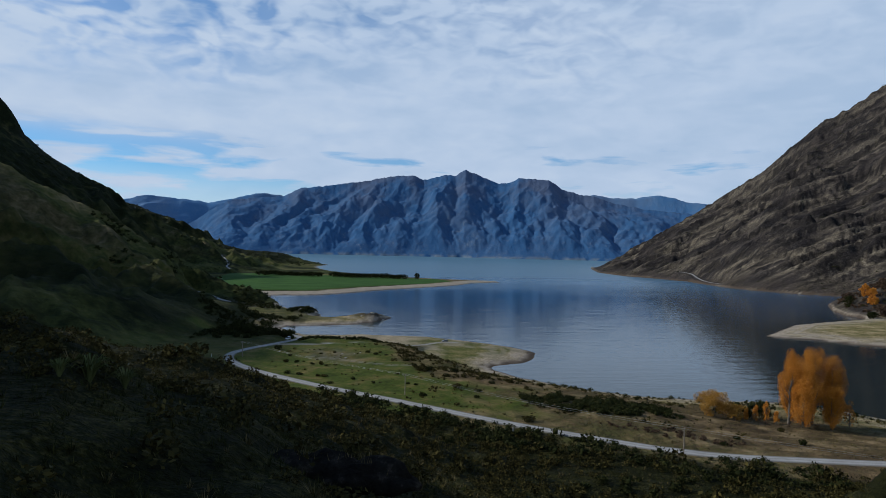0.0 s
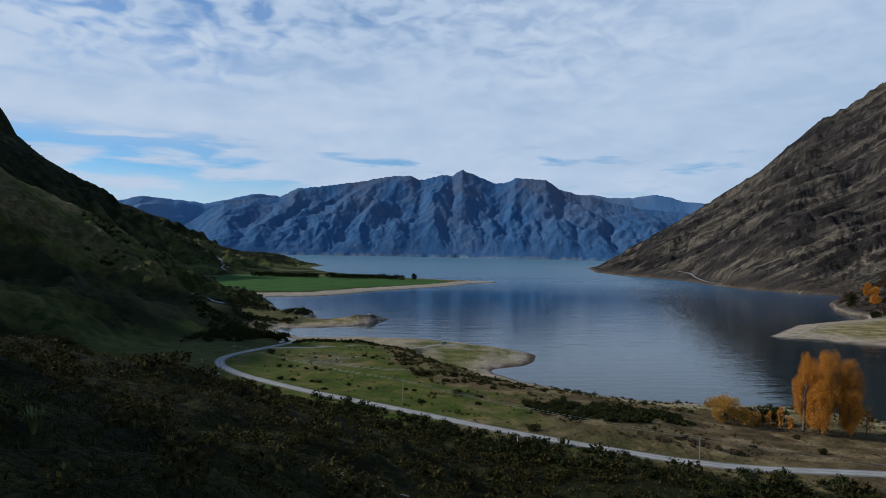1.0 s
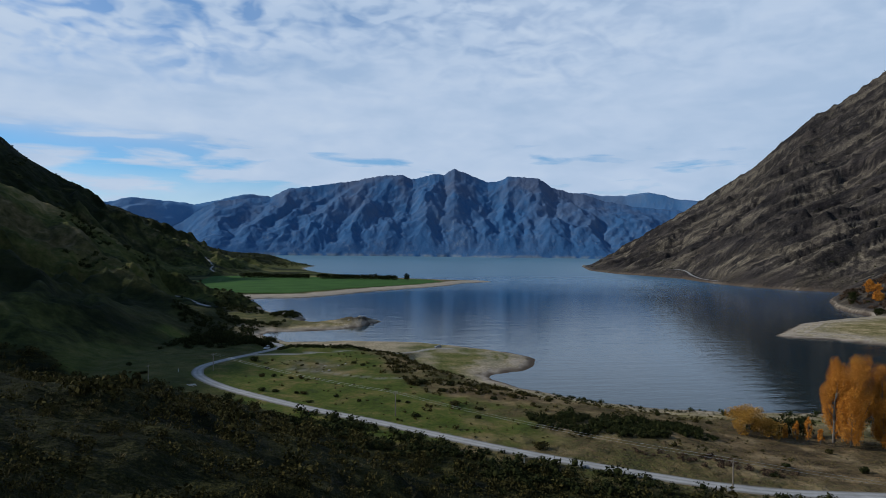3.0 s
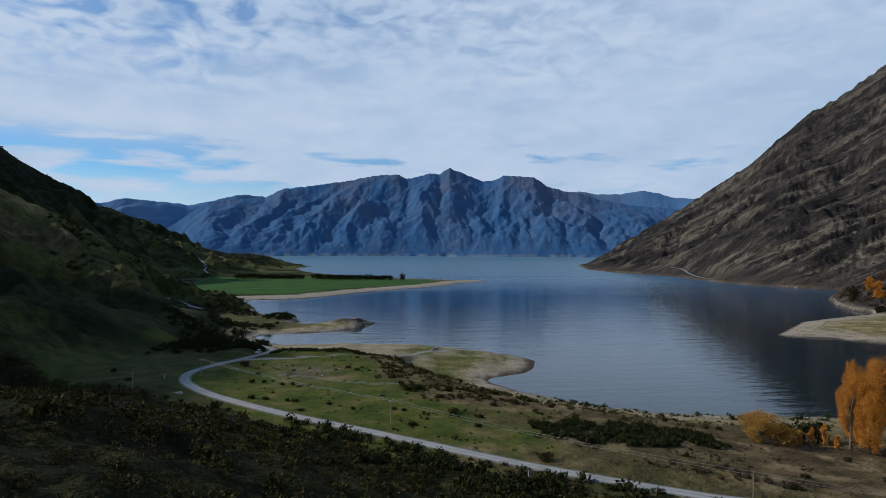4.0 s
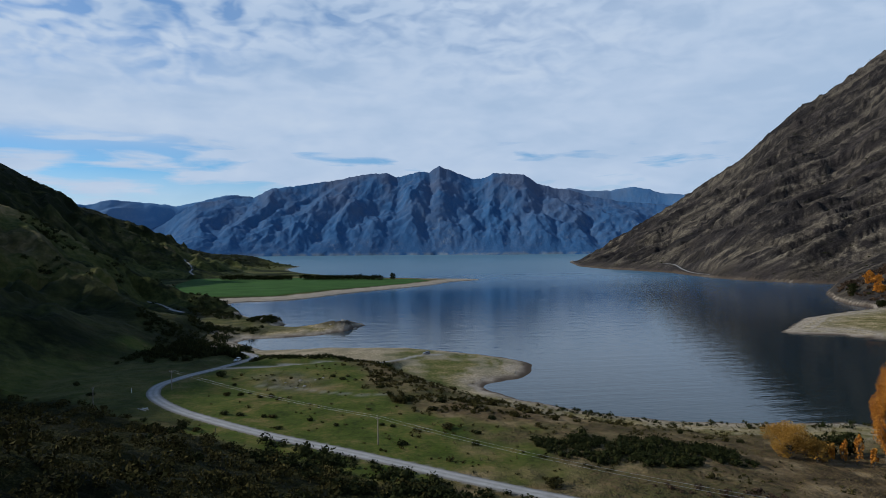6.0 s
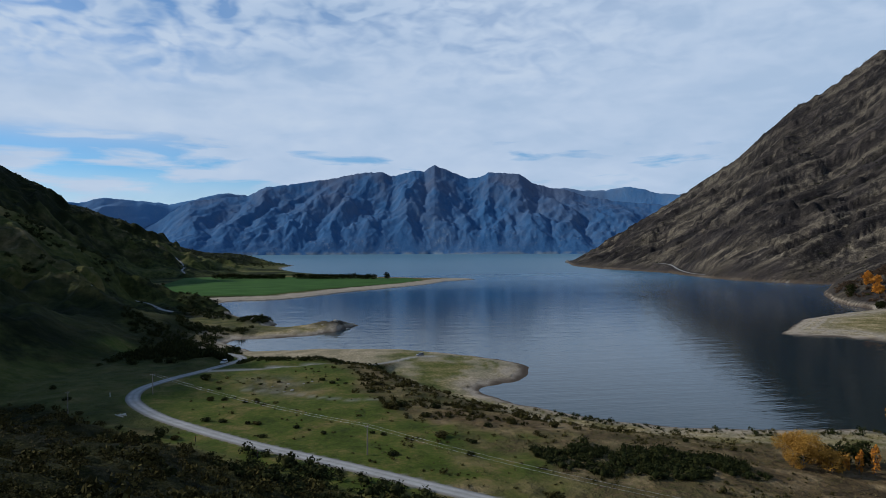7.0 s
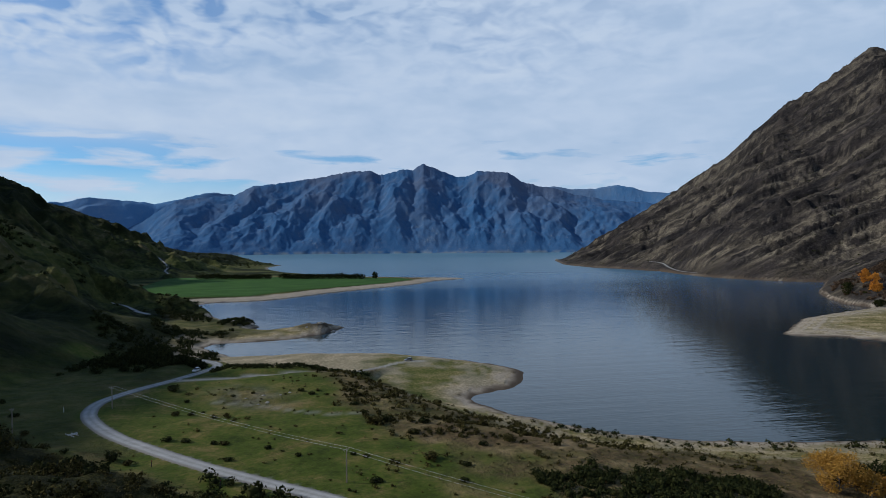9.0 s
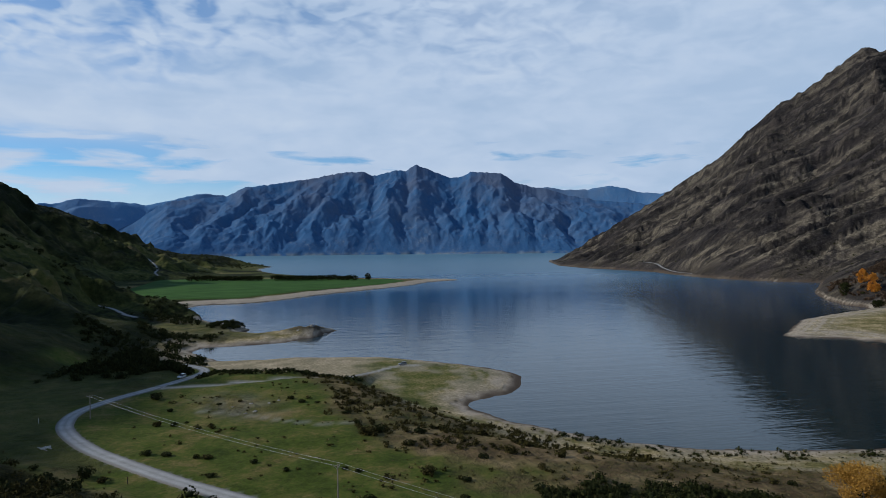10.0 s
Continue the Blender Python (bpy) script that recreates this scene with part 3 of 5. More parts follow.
    n = m.bump(m.math("ADD", m.math("MULTIPLY", m.math("SUBTRACT", m.noise(0.12, 6, 0.65), 0.5), m.math("SUBTRACT", 1.0, m.math("MAXIMUM", smooth, m.math("MULTIPLY", m.attr("rock"), 0.7)))), m.math("MULTIPLY", m.math("MULTIPLY", m.attr("rock"), 0.5), m.math("SUBTRACT", beds2, 0.5))), 0.9, 6.0)
    n = m.bump(m.math("MULTIPLY", m.math("SUBTRACT", m.math("ADD", small, tuft), 1.0), m.math("SUBTRACT", 1.0, m.math("MULTIPLY", smooth, 0.85))), 0.6, 0.30, n)
    return m.done(c, 0.95, n, spec=0.05)


def water_material():
    m = Mat("water")
    s = m.node("ShaderNodeSeparateXYZ")
    m.t.links.new(m.pos(), s.inputs[0])
    fine = m.noise(0.55, 3, 0.5, m.pos(0.3, 1.0, 1))
    swell = m.noise(0.13, 2, 0.4, m.pos(0.16, 1.0, 1))
    gust = m.noise(0.006, 4, 0.55, m.pos(0.22, 1.0, 1))
    reach = m.math("ADD", m.math("DIVIDE", s.outputs[1], 3000.0), m.math("MULTIPLY", m.math("SUBTRACT", gust, 0.5), 0.16))
    wind = m.ramp(reach, (0.06, 0.22), (0.17, 0.26), (0.34, 0.24), (0.46, 0.7), (0.60, 1.0))
    n = m.bump(m.math("MULTIPLY", swell, wind), 1.0, 0.55)
    n = m.bump(m.math("MULTIPLY", fine, wind), 1.0, 0.30, n)
    m.b.inputs["IOR"].default_value = 1.333
    rough = m.ramp(reach, (0.08, 0.05), (0.30, 0.09), (0.42, 0.24), (0.55, 0.32))
    m.b.inputs["Specular Tint"].default_value = (0.72, 0.97, 1.0, 1)
    # sky reflection put into the base colour: paler and bluer with distance
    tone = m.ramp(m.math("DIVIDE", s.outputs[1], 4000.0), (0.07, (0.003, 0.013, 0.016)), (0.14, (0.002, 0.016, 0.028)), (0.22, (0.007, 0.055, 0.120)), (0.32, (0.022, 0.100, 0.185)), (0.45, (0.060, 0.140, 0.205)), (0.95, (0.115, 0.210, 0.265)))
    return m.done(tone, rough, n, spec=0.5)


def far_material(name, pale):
    """Schist with blue haze put into its base colours; pale adds more of it."""
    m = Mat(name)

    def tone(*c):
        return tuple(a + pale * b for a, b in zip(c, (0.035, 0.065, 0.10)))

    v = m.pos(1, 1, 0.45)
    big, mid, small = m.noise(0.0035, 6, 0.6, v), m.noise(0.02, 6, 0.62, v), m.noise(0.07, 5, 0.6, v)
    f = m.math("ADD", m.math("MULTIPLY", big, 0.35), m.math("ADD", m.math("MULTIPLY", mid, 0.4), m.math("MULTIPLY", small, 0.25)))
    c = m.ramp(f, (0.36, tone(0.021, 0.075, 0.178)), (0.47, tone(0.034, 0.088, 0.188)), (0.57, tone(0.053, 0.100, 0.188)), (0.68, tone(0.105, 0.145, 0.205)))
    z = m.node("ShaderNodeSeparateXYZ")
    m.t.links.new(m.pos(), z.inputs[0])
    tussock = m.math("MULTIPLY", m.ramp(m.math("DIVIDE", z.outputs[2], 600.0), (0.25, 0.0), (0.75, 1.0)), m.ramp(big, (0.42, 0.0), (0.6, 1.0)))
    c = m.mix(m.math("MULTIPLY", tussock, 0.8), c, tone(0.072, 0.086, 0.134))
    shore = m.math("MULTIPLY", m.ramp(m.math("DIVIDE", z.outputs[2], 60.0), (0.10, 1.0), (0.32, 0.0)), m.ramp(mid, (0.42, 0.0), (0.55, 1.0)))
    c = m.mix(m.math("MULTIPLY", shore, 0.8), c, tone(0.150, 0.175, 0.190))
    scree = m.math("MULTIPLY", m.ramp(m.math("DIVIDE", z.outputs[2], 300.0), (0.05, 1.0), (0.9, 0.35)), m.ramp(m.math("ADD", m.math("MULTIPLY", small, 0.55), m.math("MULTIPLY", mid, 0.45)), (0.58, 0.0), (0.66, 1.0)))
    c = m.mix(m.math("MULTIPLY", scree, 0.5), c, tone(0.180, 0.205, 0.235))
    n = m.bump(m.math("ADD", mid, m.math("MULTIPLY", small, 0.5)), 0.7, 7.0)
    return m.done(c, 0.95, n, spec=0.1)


GROUND, WATER = ground_material(), water_material()
FAR, FARTHER = far_material("hazed_schist", 0.22), far_material("far_hazed_schist", 1.2)


# ---- large structure ----
def grid_mesh(name, x, y, z, material, masks=None, names=(), keep=None, wrap=False):
    """A sheet from 2D arrays of places."""
    rows, cols = x.shape
    me = bpy.data.meshes.new(name)
    idx = np.arange(rows * cols).reshape(rows, cols)
    nxt = np.roll(idx, -1, 1) if wrap else idx[:, 1:]
    cur = idx if wrap else idx[:, :-1]
    q = np.stack([cur[:-1], nxt[:-1], nxt[1:], cur[1:]], -1).reshape(-1, 4)
    if keep is not None:
        q = q[keep.ravel()[q].any(1)]
        used = np.zeros(rows * cols, bool)
        used[q.ravel()] = True
        remap = np.cumsum(used) - 1
        q = remap[q]
    else:
        used = np.ones(rows * cols, bool)
    co = np.stack([x, y, z], -1).reshape(-1, 3)[used]
    me.vertices.add(len(co))
    me.vertices.foreach_set("co", co.astype(np.float32).ravel())
    me.loops.add(q.size)
    me.loops.foreach_set("vertex_index", q.astype(np.int32).ravel())
    me.polygons.add(len(q))
    me.polygons.foreach_set("loop_start", np.arange(0, q.size, 4, dtype=np.int32))
    me.polygons.foreach_set("loop_total", np.full(len(q), 4, np.int32))
    me.polygons.foreach_set("use_smooth", np.ones(len(q), bool))
    me.update(calc_edges=True)
    for k, n in enumerate(names):
        me.attributes.new(n, "FLOAT", "POINT").data.foreach_set("value", masks[..., k].reshape(-1)[used].astype(np.float32))
    me.materials.append(material)
    return new(name, me)


def build_ground():
    inner, outer = radians(-46), radians(56)
    az = np.concatenate([np.linspace(inner, outer, 830), np.linspace(outer, inner + 2 * math.pi, 70)[1:-1]])
    r = np.concatenate([[0.5, 8, 16, 26], np.geomspace(36, 640, 290), np.geomspace(642, 2350, 350), np.geomspace(2370, 4600, 36)])
    A, R = np.meshgrid(az, r)
    x, y = 10 + R * np.sin(A), -40 + R * np.cos(A)
    h, masks = terrain(x, y)
    keep = h > -1.2
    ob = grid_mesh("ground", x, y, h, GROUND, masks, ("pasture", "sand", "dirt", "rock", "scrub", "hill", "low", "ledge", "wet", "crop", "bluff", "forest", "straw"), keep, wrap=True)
    return tagged(ob, "scrubby tussock hillsides, green flats and stony shores around a lake", "ground", kind="structure")


build_ground()


def build_water():
    bm = bmesh.new()
    bmesh.ops.create_grid(bm, x_segments=40, y_segments=40, size=4700)
    me = bpy.data.meshes.new("water")
    bm.to_mesh(me)
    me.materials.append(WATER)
    return tagged(new("water", me), "blue lake water with fine wind ripples and dark reflections", "lake", kind="structure")


build_water()


FAR_LINE = [(-24, .012), (-15.5, .0194), (-13.6, .0302), (-12.7, .043), (-11.2, .0600), (-8.7, .066), (-6.6, .0697), (-5.2, .0826), (-2.8, .0885), (0.1, .0964),
            (3.0, .1067), (4.8, .1076), (5.5, .101), (7.5, .1105), (8.4, .1091), (9.2, .119), (10.5, .1098), (12.2, .0982), (13.2, .1001), (14.0, .1072),
            (16.6, .1041), (17.9, .0889), (19.5, .0814), (20.5, .0800), (22, .070), (25, .060), (28, .055), (32, .045), (40, .03)]
BACK_LINE = [(-40, .05), (-23.4, .052), (-20.4, .0549), (-18.7, .0565), (-17.6, .063), (-16.2, .0612), (-13.6, .0578), (-12.7, .0552), (-11.2, .0613), (-8.7, .0732),
             (-6.8, .0713), (-5.2, .0589), (0, .05), (17, .06), (19.5, .0810), (20.5, .0823), (21.9, .0773), (24, .0774), (25.6, .0823), (27.1, .0773), (28.2, .0708),
             (29.6, .0691), (35.4, .053), (44, .05)]


FAR_SPURS = [[(-11.1, 0), (-10.6, 0.5), (-8.7, 1)],
             [(-8.7, 0), (-7.6, 0.5), (-4.4, 1)],
             [(-7.1, 0), (-5.3, 0.55), (-0.3, 1)],
             [(-4.5, 0), (-2.1, 0.5), (1.2, 0.8), (2.6, 1)],
             [(-1.0, 0), (0.2, 0.3), (2.6, 0.65), (4.6, 1)],
             [(2.8, 0), (3.6, 0.4), (5.3, 0.8), (5.8, 1)],
             [(7.7, 0), (6.6, 0.4), (7.0, 0.7), (7.9, 1)],
             [(10.8, 0), (9.5, 0.5), (9.2, 1)],
             [(12.9, 0), (12.2, 0.4), (11.9, 0.7), (13.8, 1)],
             [(14.5, 0), (13.6, 0.5), (14.4, 1)],
             [(16.5, 0), (15.7, 0.5), (15.4, 1)],
             [(18.4, 0), (17.5, 0.5), (16.6, 1)],
             [(21.8, 0), (20.4, 0.6), (17.9, 1)],
             [(24.6, 0), (23.5, 0.6), (20.8, 1)],
             [(27.6, 0), (26.6, 0.5), (25.2, 0.8), (25.8, 1)],
             [(30.5, 0), (29.4, 0.6), (28.3, 1)]]


def build_range(name, line, r_shore, r_ridge, material, cols, rows, seed, label, spurs=()):
    """A range of mountains across the lake: crest from its line, spurs and gullies running down to the water."""
    a0, a1 = line[0][0], line[-1][0]
    az = np.radians(np.linspace(a0, a1, cols))
    v = np.linspace(0, 1.25, rows)
    A, V = np.meshgrid(az, v)
    deg = np.degrees(A)
    jag = np.interp(deg, [p[0] for p in line], [p[1] for p in line])
    crest = 70 + r_ridge * (jag + 0.0011 * np.clip(V, 0, 1) ** 8 * fbm(deg * 1.9, deg * 0, 5, seed, 0.6))
    u = A * r_ridge
    w = V * (r_ridge - r_shore)
    bend = 80 * fbm(u / 420, w / 420, 3, seed + 1)
    lean = 420 * (1 - np.clip(V, 0, 1)) * gnoise(u / 900, u * 0 + 0.4, seed + 8)
    g1 = ridged((u + lean + bend) / 820, (w + bend) / 900, 3, seed + 2)
    g2 = ridged((u + 0.8 * lean + 1.5 * bend) / 240, (w - bend) / 300, 4, seed + 3, 0.55)
    g3 = ridged((u + 0.6 * bend) / 90, w / 110 + 0.006 * bend, 4, seed + 4, 0.6)
    if spurs:
        # long spurs that fall from the summits to the water, with steep gullies between them
        top, wob = np.full(u.shape, -1e3), 70 * fbm(u / 260, w / 200, 4, seed + 9, 0.55)
        for k, sp in enumerate(spurs):
            line_u = np.radians(np.interp(V, [p[1] for p in sp], [p[0] for p in sp])) * r_ridge
            side = u - line_u + wob
            top = np.maximum(top, 48 + 22 * math.sin(k * 2.3) - (np.where(side > 0, 0.62, 0.42) + 0.12 * math.sin(k * 1.7)) * np.abs(side))
        g1 = 0.5 + np.maximum(top, -60) / 250 + 0.3 * fbm(u / 330, w / 260, 4, seed + 11)
    body = np.where(V <= 1, np.clip(V, 0, 1) ** 1.05, 1 - 1.6 * (V - 1))
    mid = np.clip(V * (1 - np.clip(V, 0, 1)) * 4, 0, 1)
    tall = np.clip(crest / 450, 0.3, 1)
    h = crest * body + tall * (mid * (150 * (g1 - 0.5) + 27 * (g2 - 0.5)) + 9 * (g3 - 0.5) * np.clip(V * 6, 0, 1) * np.clip((1 - V) * 6, 0.25, 1))
    h = np.maximum(h, crest * body * 0.35)
    fan = np.clip(1 - V / 0.05, 0, 1)
    delta = np.exp(-((deg - 13.6) / 3.2) ** 2) * np.clip(1 - V / 0.14, 0, 1) * (seed == 70)
    h = h - delta * np.maximum(h - 9, 0) * 0.85
    R = r_shore + (r_ridge - r_shore) * V + 18 * fan * fbm(u / 130, u * 0, 3, seed + 6) - 90 * delta
    h = h - 3 * fan
    ob = grid_mesh(name, 10 + R * np.sin(A), 50 + R * np.cos(A), h, material)
    return tagged(ob, label, "mountain", kind="structure")


build_range("mountain_range", FAR_LINE, 4000, 4640, FAR, 760, 190, 70, "steep rocky mountain range across the lake, gullied and bare, tinted blue by haze", FAR_SPURS)
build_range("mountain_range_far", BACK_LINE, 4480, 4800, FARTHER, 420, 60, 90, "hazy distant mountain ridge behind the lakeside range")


def road_ribbon(name, line, half, lift, label):
    x, y, z = line[:, 0], line[:, 1], line[:, 2]
    t = np.gradient(line[:, :2], axis=0)
    t /= np.linalg.norm(t, axis=1)[:, None]
    nx, ny = t[:, 1], -t[:, 0]
    offs = np.array([-1.12, -1.0, -0.72, -0.45, -0.2, 0, 0.2, 0.45, 0.72, 1.0, 1.12]) * half
    drop = np.array([-0.35, 0.0, 0.04, 0.035, 0.07, 0.08, 0.07, 0.035, 0.04, 0.0, -0.35]) + lift
    edge = 1 + 0.05 * fbm(np.arange(len(x)) / 3.0, x * 0, 3, 3)
    X = x[:, None] + nx[:, None] * offs * edge[:, None]
    Y = y[:, None] + ny[:, None] * offs * edge[:, None]
    Z = z[:, None] + drop + 0 * X
    across = np.broadcast_to(np.array([-1.12, -1.0, -0.72, -0.45, -0.2, 0, 0.2, 0.45, 0.72, 1.0, 1.12]), X.shape)[..., None]
    return tagged(grid_mesh(name, X, Y, Z, ROADMAT, across, ("across",)), label, "road", kind="structure")


def road_material():
    m = Mat("gravel")
    a, b = m.noise(0.25, 5, 0.6), m.noise(6, 4, 0.7)
    c = m.ramp(m.math("ADD", m.math("MULTIPLY", a, 0.6), m.math("MULTIPLY", b, 0.4)), (0.35, (0.24, 0.23, 0.215)), (0.65, (0.38, 0.37, 0.35)))
    side = m.math("ADD", m.math("ABSOLUTE", m.attr("across")), m.math("MULTIPLY", m.math("SUBTRACT", m.noise(0.5, 4, 0.6), 0.5), 0.35))
    loose = m.ramp(side, (0.02, 0.45), (0.22, 0.15), (0.45, 0.0), (0.62, 0.25), (0.85, 0.85), (1.0, 1.0))
    c = m.mix(loose, c, m.ramp(b, (0.35, (0.105, 0.095, 0.080)), (0.65, (0.20, 0.185, 0.16))))
    return m.done(c, 0.9, m.bump(b, 0.5, 0.05), spec=0.2)


ROADMAT = road_material()
road_ribbon("road", road_line, 2.4, 0.10, "pale grey gravel road curving along the lakeside flat")
road_ribbon("road", bay_road_line, 2.3, 0.10, "pale gravel road rounding the bay")
road_ribbon("road", far_road_line, 1.4, 0.10, "pale gravel road climbing the distant hillside")
road_ribbon("road", east_road_line, 2.2, 0.10, "pale gravel road cut into the foot of the eastern mountain")

# ---- building blocks for plants and things ----
def mesh_arrays(name, verts, faces, material, smooth=False):
    """A mesh from arrays of vertices and of equal-sided faces."""
    verts, faces = np.asarray(verts, np.float32), np.asarray(faces, np.int32)
    k = faces.shape[1]
    me = bpy.data.meshes.new(name)
    me.vertices.add(len(verts))
    me.vertices.foreach_set("co", verts.ravel())
    me.loops.add(faces.size)
    me.loops.foreach_set("vertex_index", faces.ravel())
    me.polygons.add(len(faces))
    me.polygons.foreach_set("loop_start", np.arange(0, faces.size, k, dtype=np.int32))
    me.polygons.foreach_set("loop_total", np.full(len(faces), k, np.int32))
    if smooth:
        me.polygons.foreach_set("use_smooth", np.ones(len(faces), bool))
    me.update(calc_edges=True)
    me.materials.append(material)
    return me


def hung(name, me, parent, label=""):
    ob = new(name, me)
    ob.parent = parent
    return tagged(ob, label)


def part(name, bm, material, parent, label="", smooth=False):
    me = bpy.data.meshes.new(name)
    bmesh.ops.recalc_face_normals(bm, faces=bm.faces)
    bm.to_mesh(me)
    bm.free()
    if smooth:
        for f in me.polygons:
            f.use_smooth = True
    me.materials.append(material)
    return hung(name, me, parent, label)


def thing(name, m, label, category, group="", kind=""):
    ob = new(name)
    ob.empty_display_size = 0.2
    ob.matrix_basis = m
    return tagged(ob, label, category, group, kind)


def box(bm, size, at=(0, 0, 0), turn=None, bevel=0.0):
    made = bmesh.ops.create_cube(bm, size=1.0, matrix=Matrix.Translation(at) @ (turn or Matrix()) @ Matrix.Diagonal((*size, 1)))
    if bevel:
        es = list({e for v in made["verts"] for e in v.link_edges})
        bmesh.ops.bevel(bm, geom=es, offset=bevel, segments=2, affect="EDGES")


def tube(points, radii, sides=7):
    """Vertices and quads of a tapering limb along points."""
    P, verts, faces = np.asarray(points, float), [], []
    for i, p in enumerate(P):
        d = P[min(i + 1, len(P) - 1)] - P[max(i - 1, 0)]
        d /= np.linalg.norm(d) + 1e-9
        a = np.cross(d, (0.31, 0.95, 0.05))
        a /= np.linalg.norm(a) + 1e-9
        b = np.cross(d, a)
        for k in range(sides):
            t = 2 * math.pi * k / sides
            verts.append(p + radii[i] * (math.cos(t) * a + math.sin(t) * b))
    for i in range(len(P) - 1):
        for k in range(sides):
            faces.append((i * sides + k, i * sides + (k + 1) % sides, (i + 1) * sides + (k + 1) % sides, (i + 1) * sides + k))
    return np.array(verts), np.array(faces)


def joined(pieces):
    vs, fs, n = [], [], 0
    for v, f in pieces:
        vs.append(v)
        fs.append(np.asarray(f) + n)
        n += len(v)
    return np.vstack(vs), np.vstack(fs)


def sprays(centres, size, rng, upright=0.0):
    """Small bent leaf sprays, one quad each, about the given places."""
    n = len(centres)
    a = rng.normal(size=(n, 3))
    a[:, 2] += upright * np.sign(rng.normal(size=n) + 0.8)
    a /= np.linalg.norm(a, axis=1)[:, None]
    b = np.cross(a, rng.normal(size=(n, 3)))
    b /= np.linalg.norm(b, axis=1)[:, None] + 1e-9
    c = np.cross(a, b)
    s = (size * rng.uniform(0.6, 1.35, n))[:, None]
    v = np.stack([centres - a * s, centres + b * s * 0.6 + c * s * 0.15, centres + a * s, centres - b * s * 0.6 + c * s * 0.15], 1)
    return v.reshape(-1, 3), np.arange(n * 4).reshape(n, 4)


def lobed(n, lobes, rng, shell=0.55):
    """Places in the shells of several ellipsoids: rows of centre and radii."""
    lobes = np.asarray(lobes, float)
    w = np.prod(lobes[:, 3:], 1) ** (2 / 3)
    pick = rng.choice(len(lobes), n, p=w / w.sum())
    d = rng.normal(size=(n, 3))
    d /= np.linalg.norm(d, axis=1)[:, None]
    r = shell + (1 - shell) * rng.random(n)[:, None] ** 0.7
    return lobes[pick, :3] + d * r * lobes[pick, 3:]


def foliage(name, dark, mid, light, per_island=True, rough=0.85, mixed=0.6):
    m = Mat(name)
    if per_island:
        r = m.node("ShaderNodeNewGeometry").outputs["Random Per Island"]
    else:
        r = m.node("ShaderNodeObjectInfo").outputs["Random"]
    n = m.noise(0.35, 3, 0.6)
    f = m.math("ADD", m.math("MULTIPLY", m.math("SUBTRACT", r, 0.5), mixed), m.math("ADD", 0.3, m.math("MULTIPLY", n, 0.5)))
    c = m.ramp(f, (0.2, dark), (0.55, mid), (0.85, light))
    return m.done(c, rough, spec=0.04)


def bark(name, a, b):
    m = Mat(name)
    n = m.noise(3.0, 5, 0.65, m.pos(1, 1, 0.25))
    return m.done(m.ramp(n, (0.35, a), (0.65, b)), 0.9, m.bump(n, 0.6, 0.04), spec=0.2)


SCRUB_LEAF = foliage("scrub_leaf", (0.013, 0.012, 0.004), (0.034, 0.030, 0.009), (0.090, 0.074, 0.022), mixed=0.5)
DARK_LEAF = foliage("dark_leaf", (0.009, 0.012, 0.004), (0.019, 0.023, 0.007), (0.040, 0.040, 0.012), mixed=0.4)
BROWN_LEAF = foliage("brown_leaf", (0.030, 0.020, 0.014), (0.065, 0.042, 0.028), (0.11, 0.075, 0.045))
POPLAR_LEAF = foliage("poplar_leaf", (0.26, 0.095, 0.013), (0.46, 0.185, 0.024), (0.60, 0.29, 0.05), mixed=0.4)
WILLOW_LEAF = foliage("willow_leaf", (0.18, 0.090, 0.016), (0.34, 0.180, 0.032), (0.45, 0.27, 0.06), mixed=0.35)
TUSSOCK_LEAF = foliage("tussock_leaf", (0.060, 0.048, 0.018), (0.12, 0.095, 0.038), (0.24, 0.19, 0.09))
FERN_LEAF = foliage("fern_leaf", (0.008, 0.010, 0.003), (0.020, 0.024, 0.006), (0.060, 0.058, 0.017))
DRY_LEAF = foliage("dry_leaf", (0.035, 0.030, 0.011), (0.075, 0.062, 0.024), (0.18, 0.14, 0.065))
FLAX_LEAF = foliage("flax_leaf", (0.05, 0.065, 0.02), (0.09, 0.105, 0.035), (0.16, 0.16, 0.07))
BARK = bark("bark", (0.06, 0.048, 0.038), (0.15, 0.125, 0.10))
PALE_BARK = bark("pale_bark", (0.07, 0.058, 0.047), (0.17, 0.15, 0.125))
POLE_WOOD = bark("pole_wood", (0.13, 0.105, 0.08), (0.26, 0.22, 0.175))


def ground_at(x, y):
    return terrain(np.atleast_1d(np.asarray(x, float)), np.atleast_1d(np.asarray(y, float)), fine=False)


def height(x, y):
    return float(ground_at([x], [y])[0])


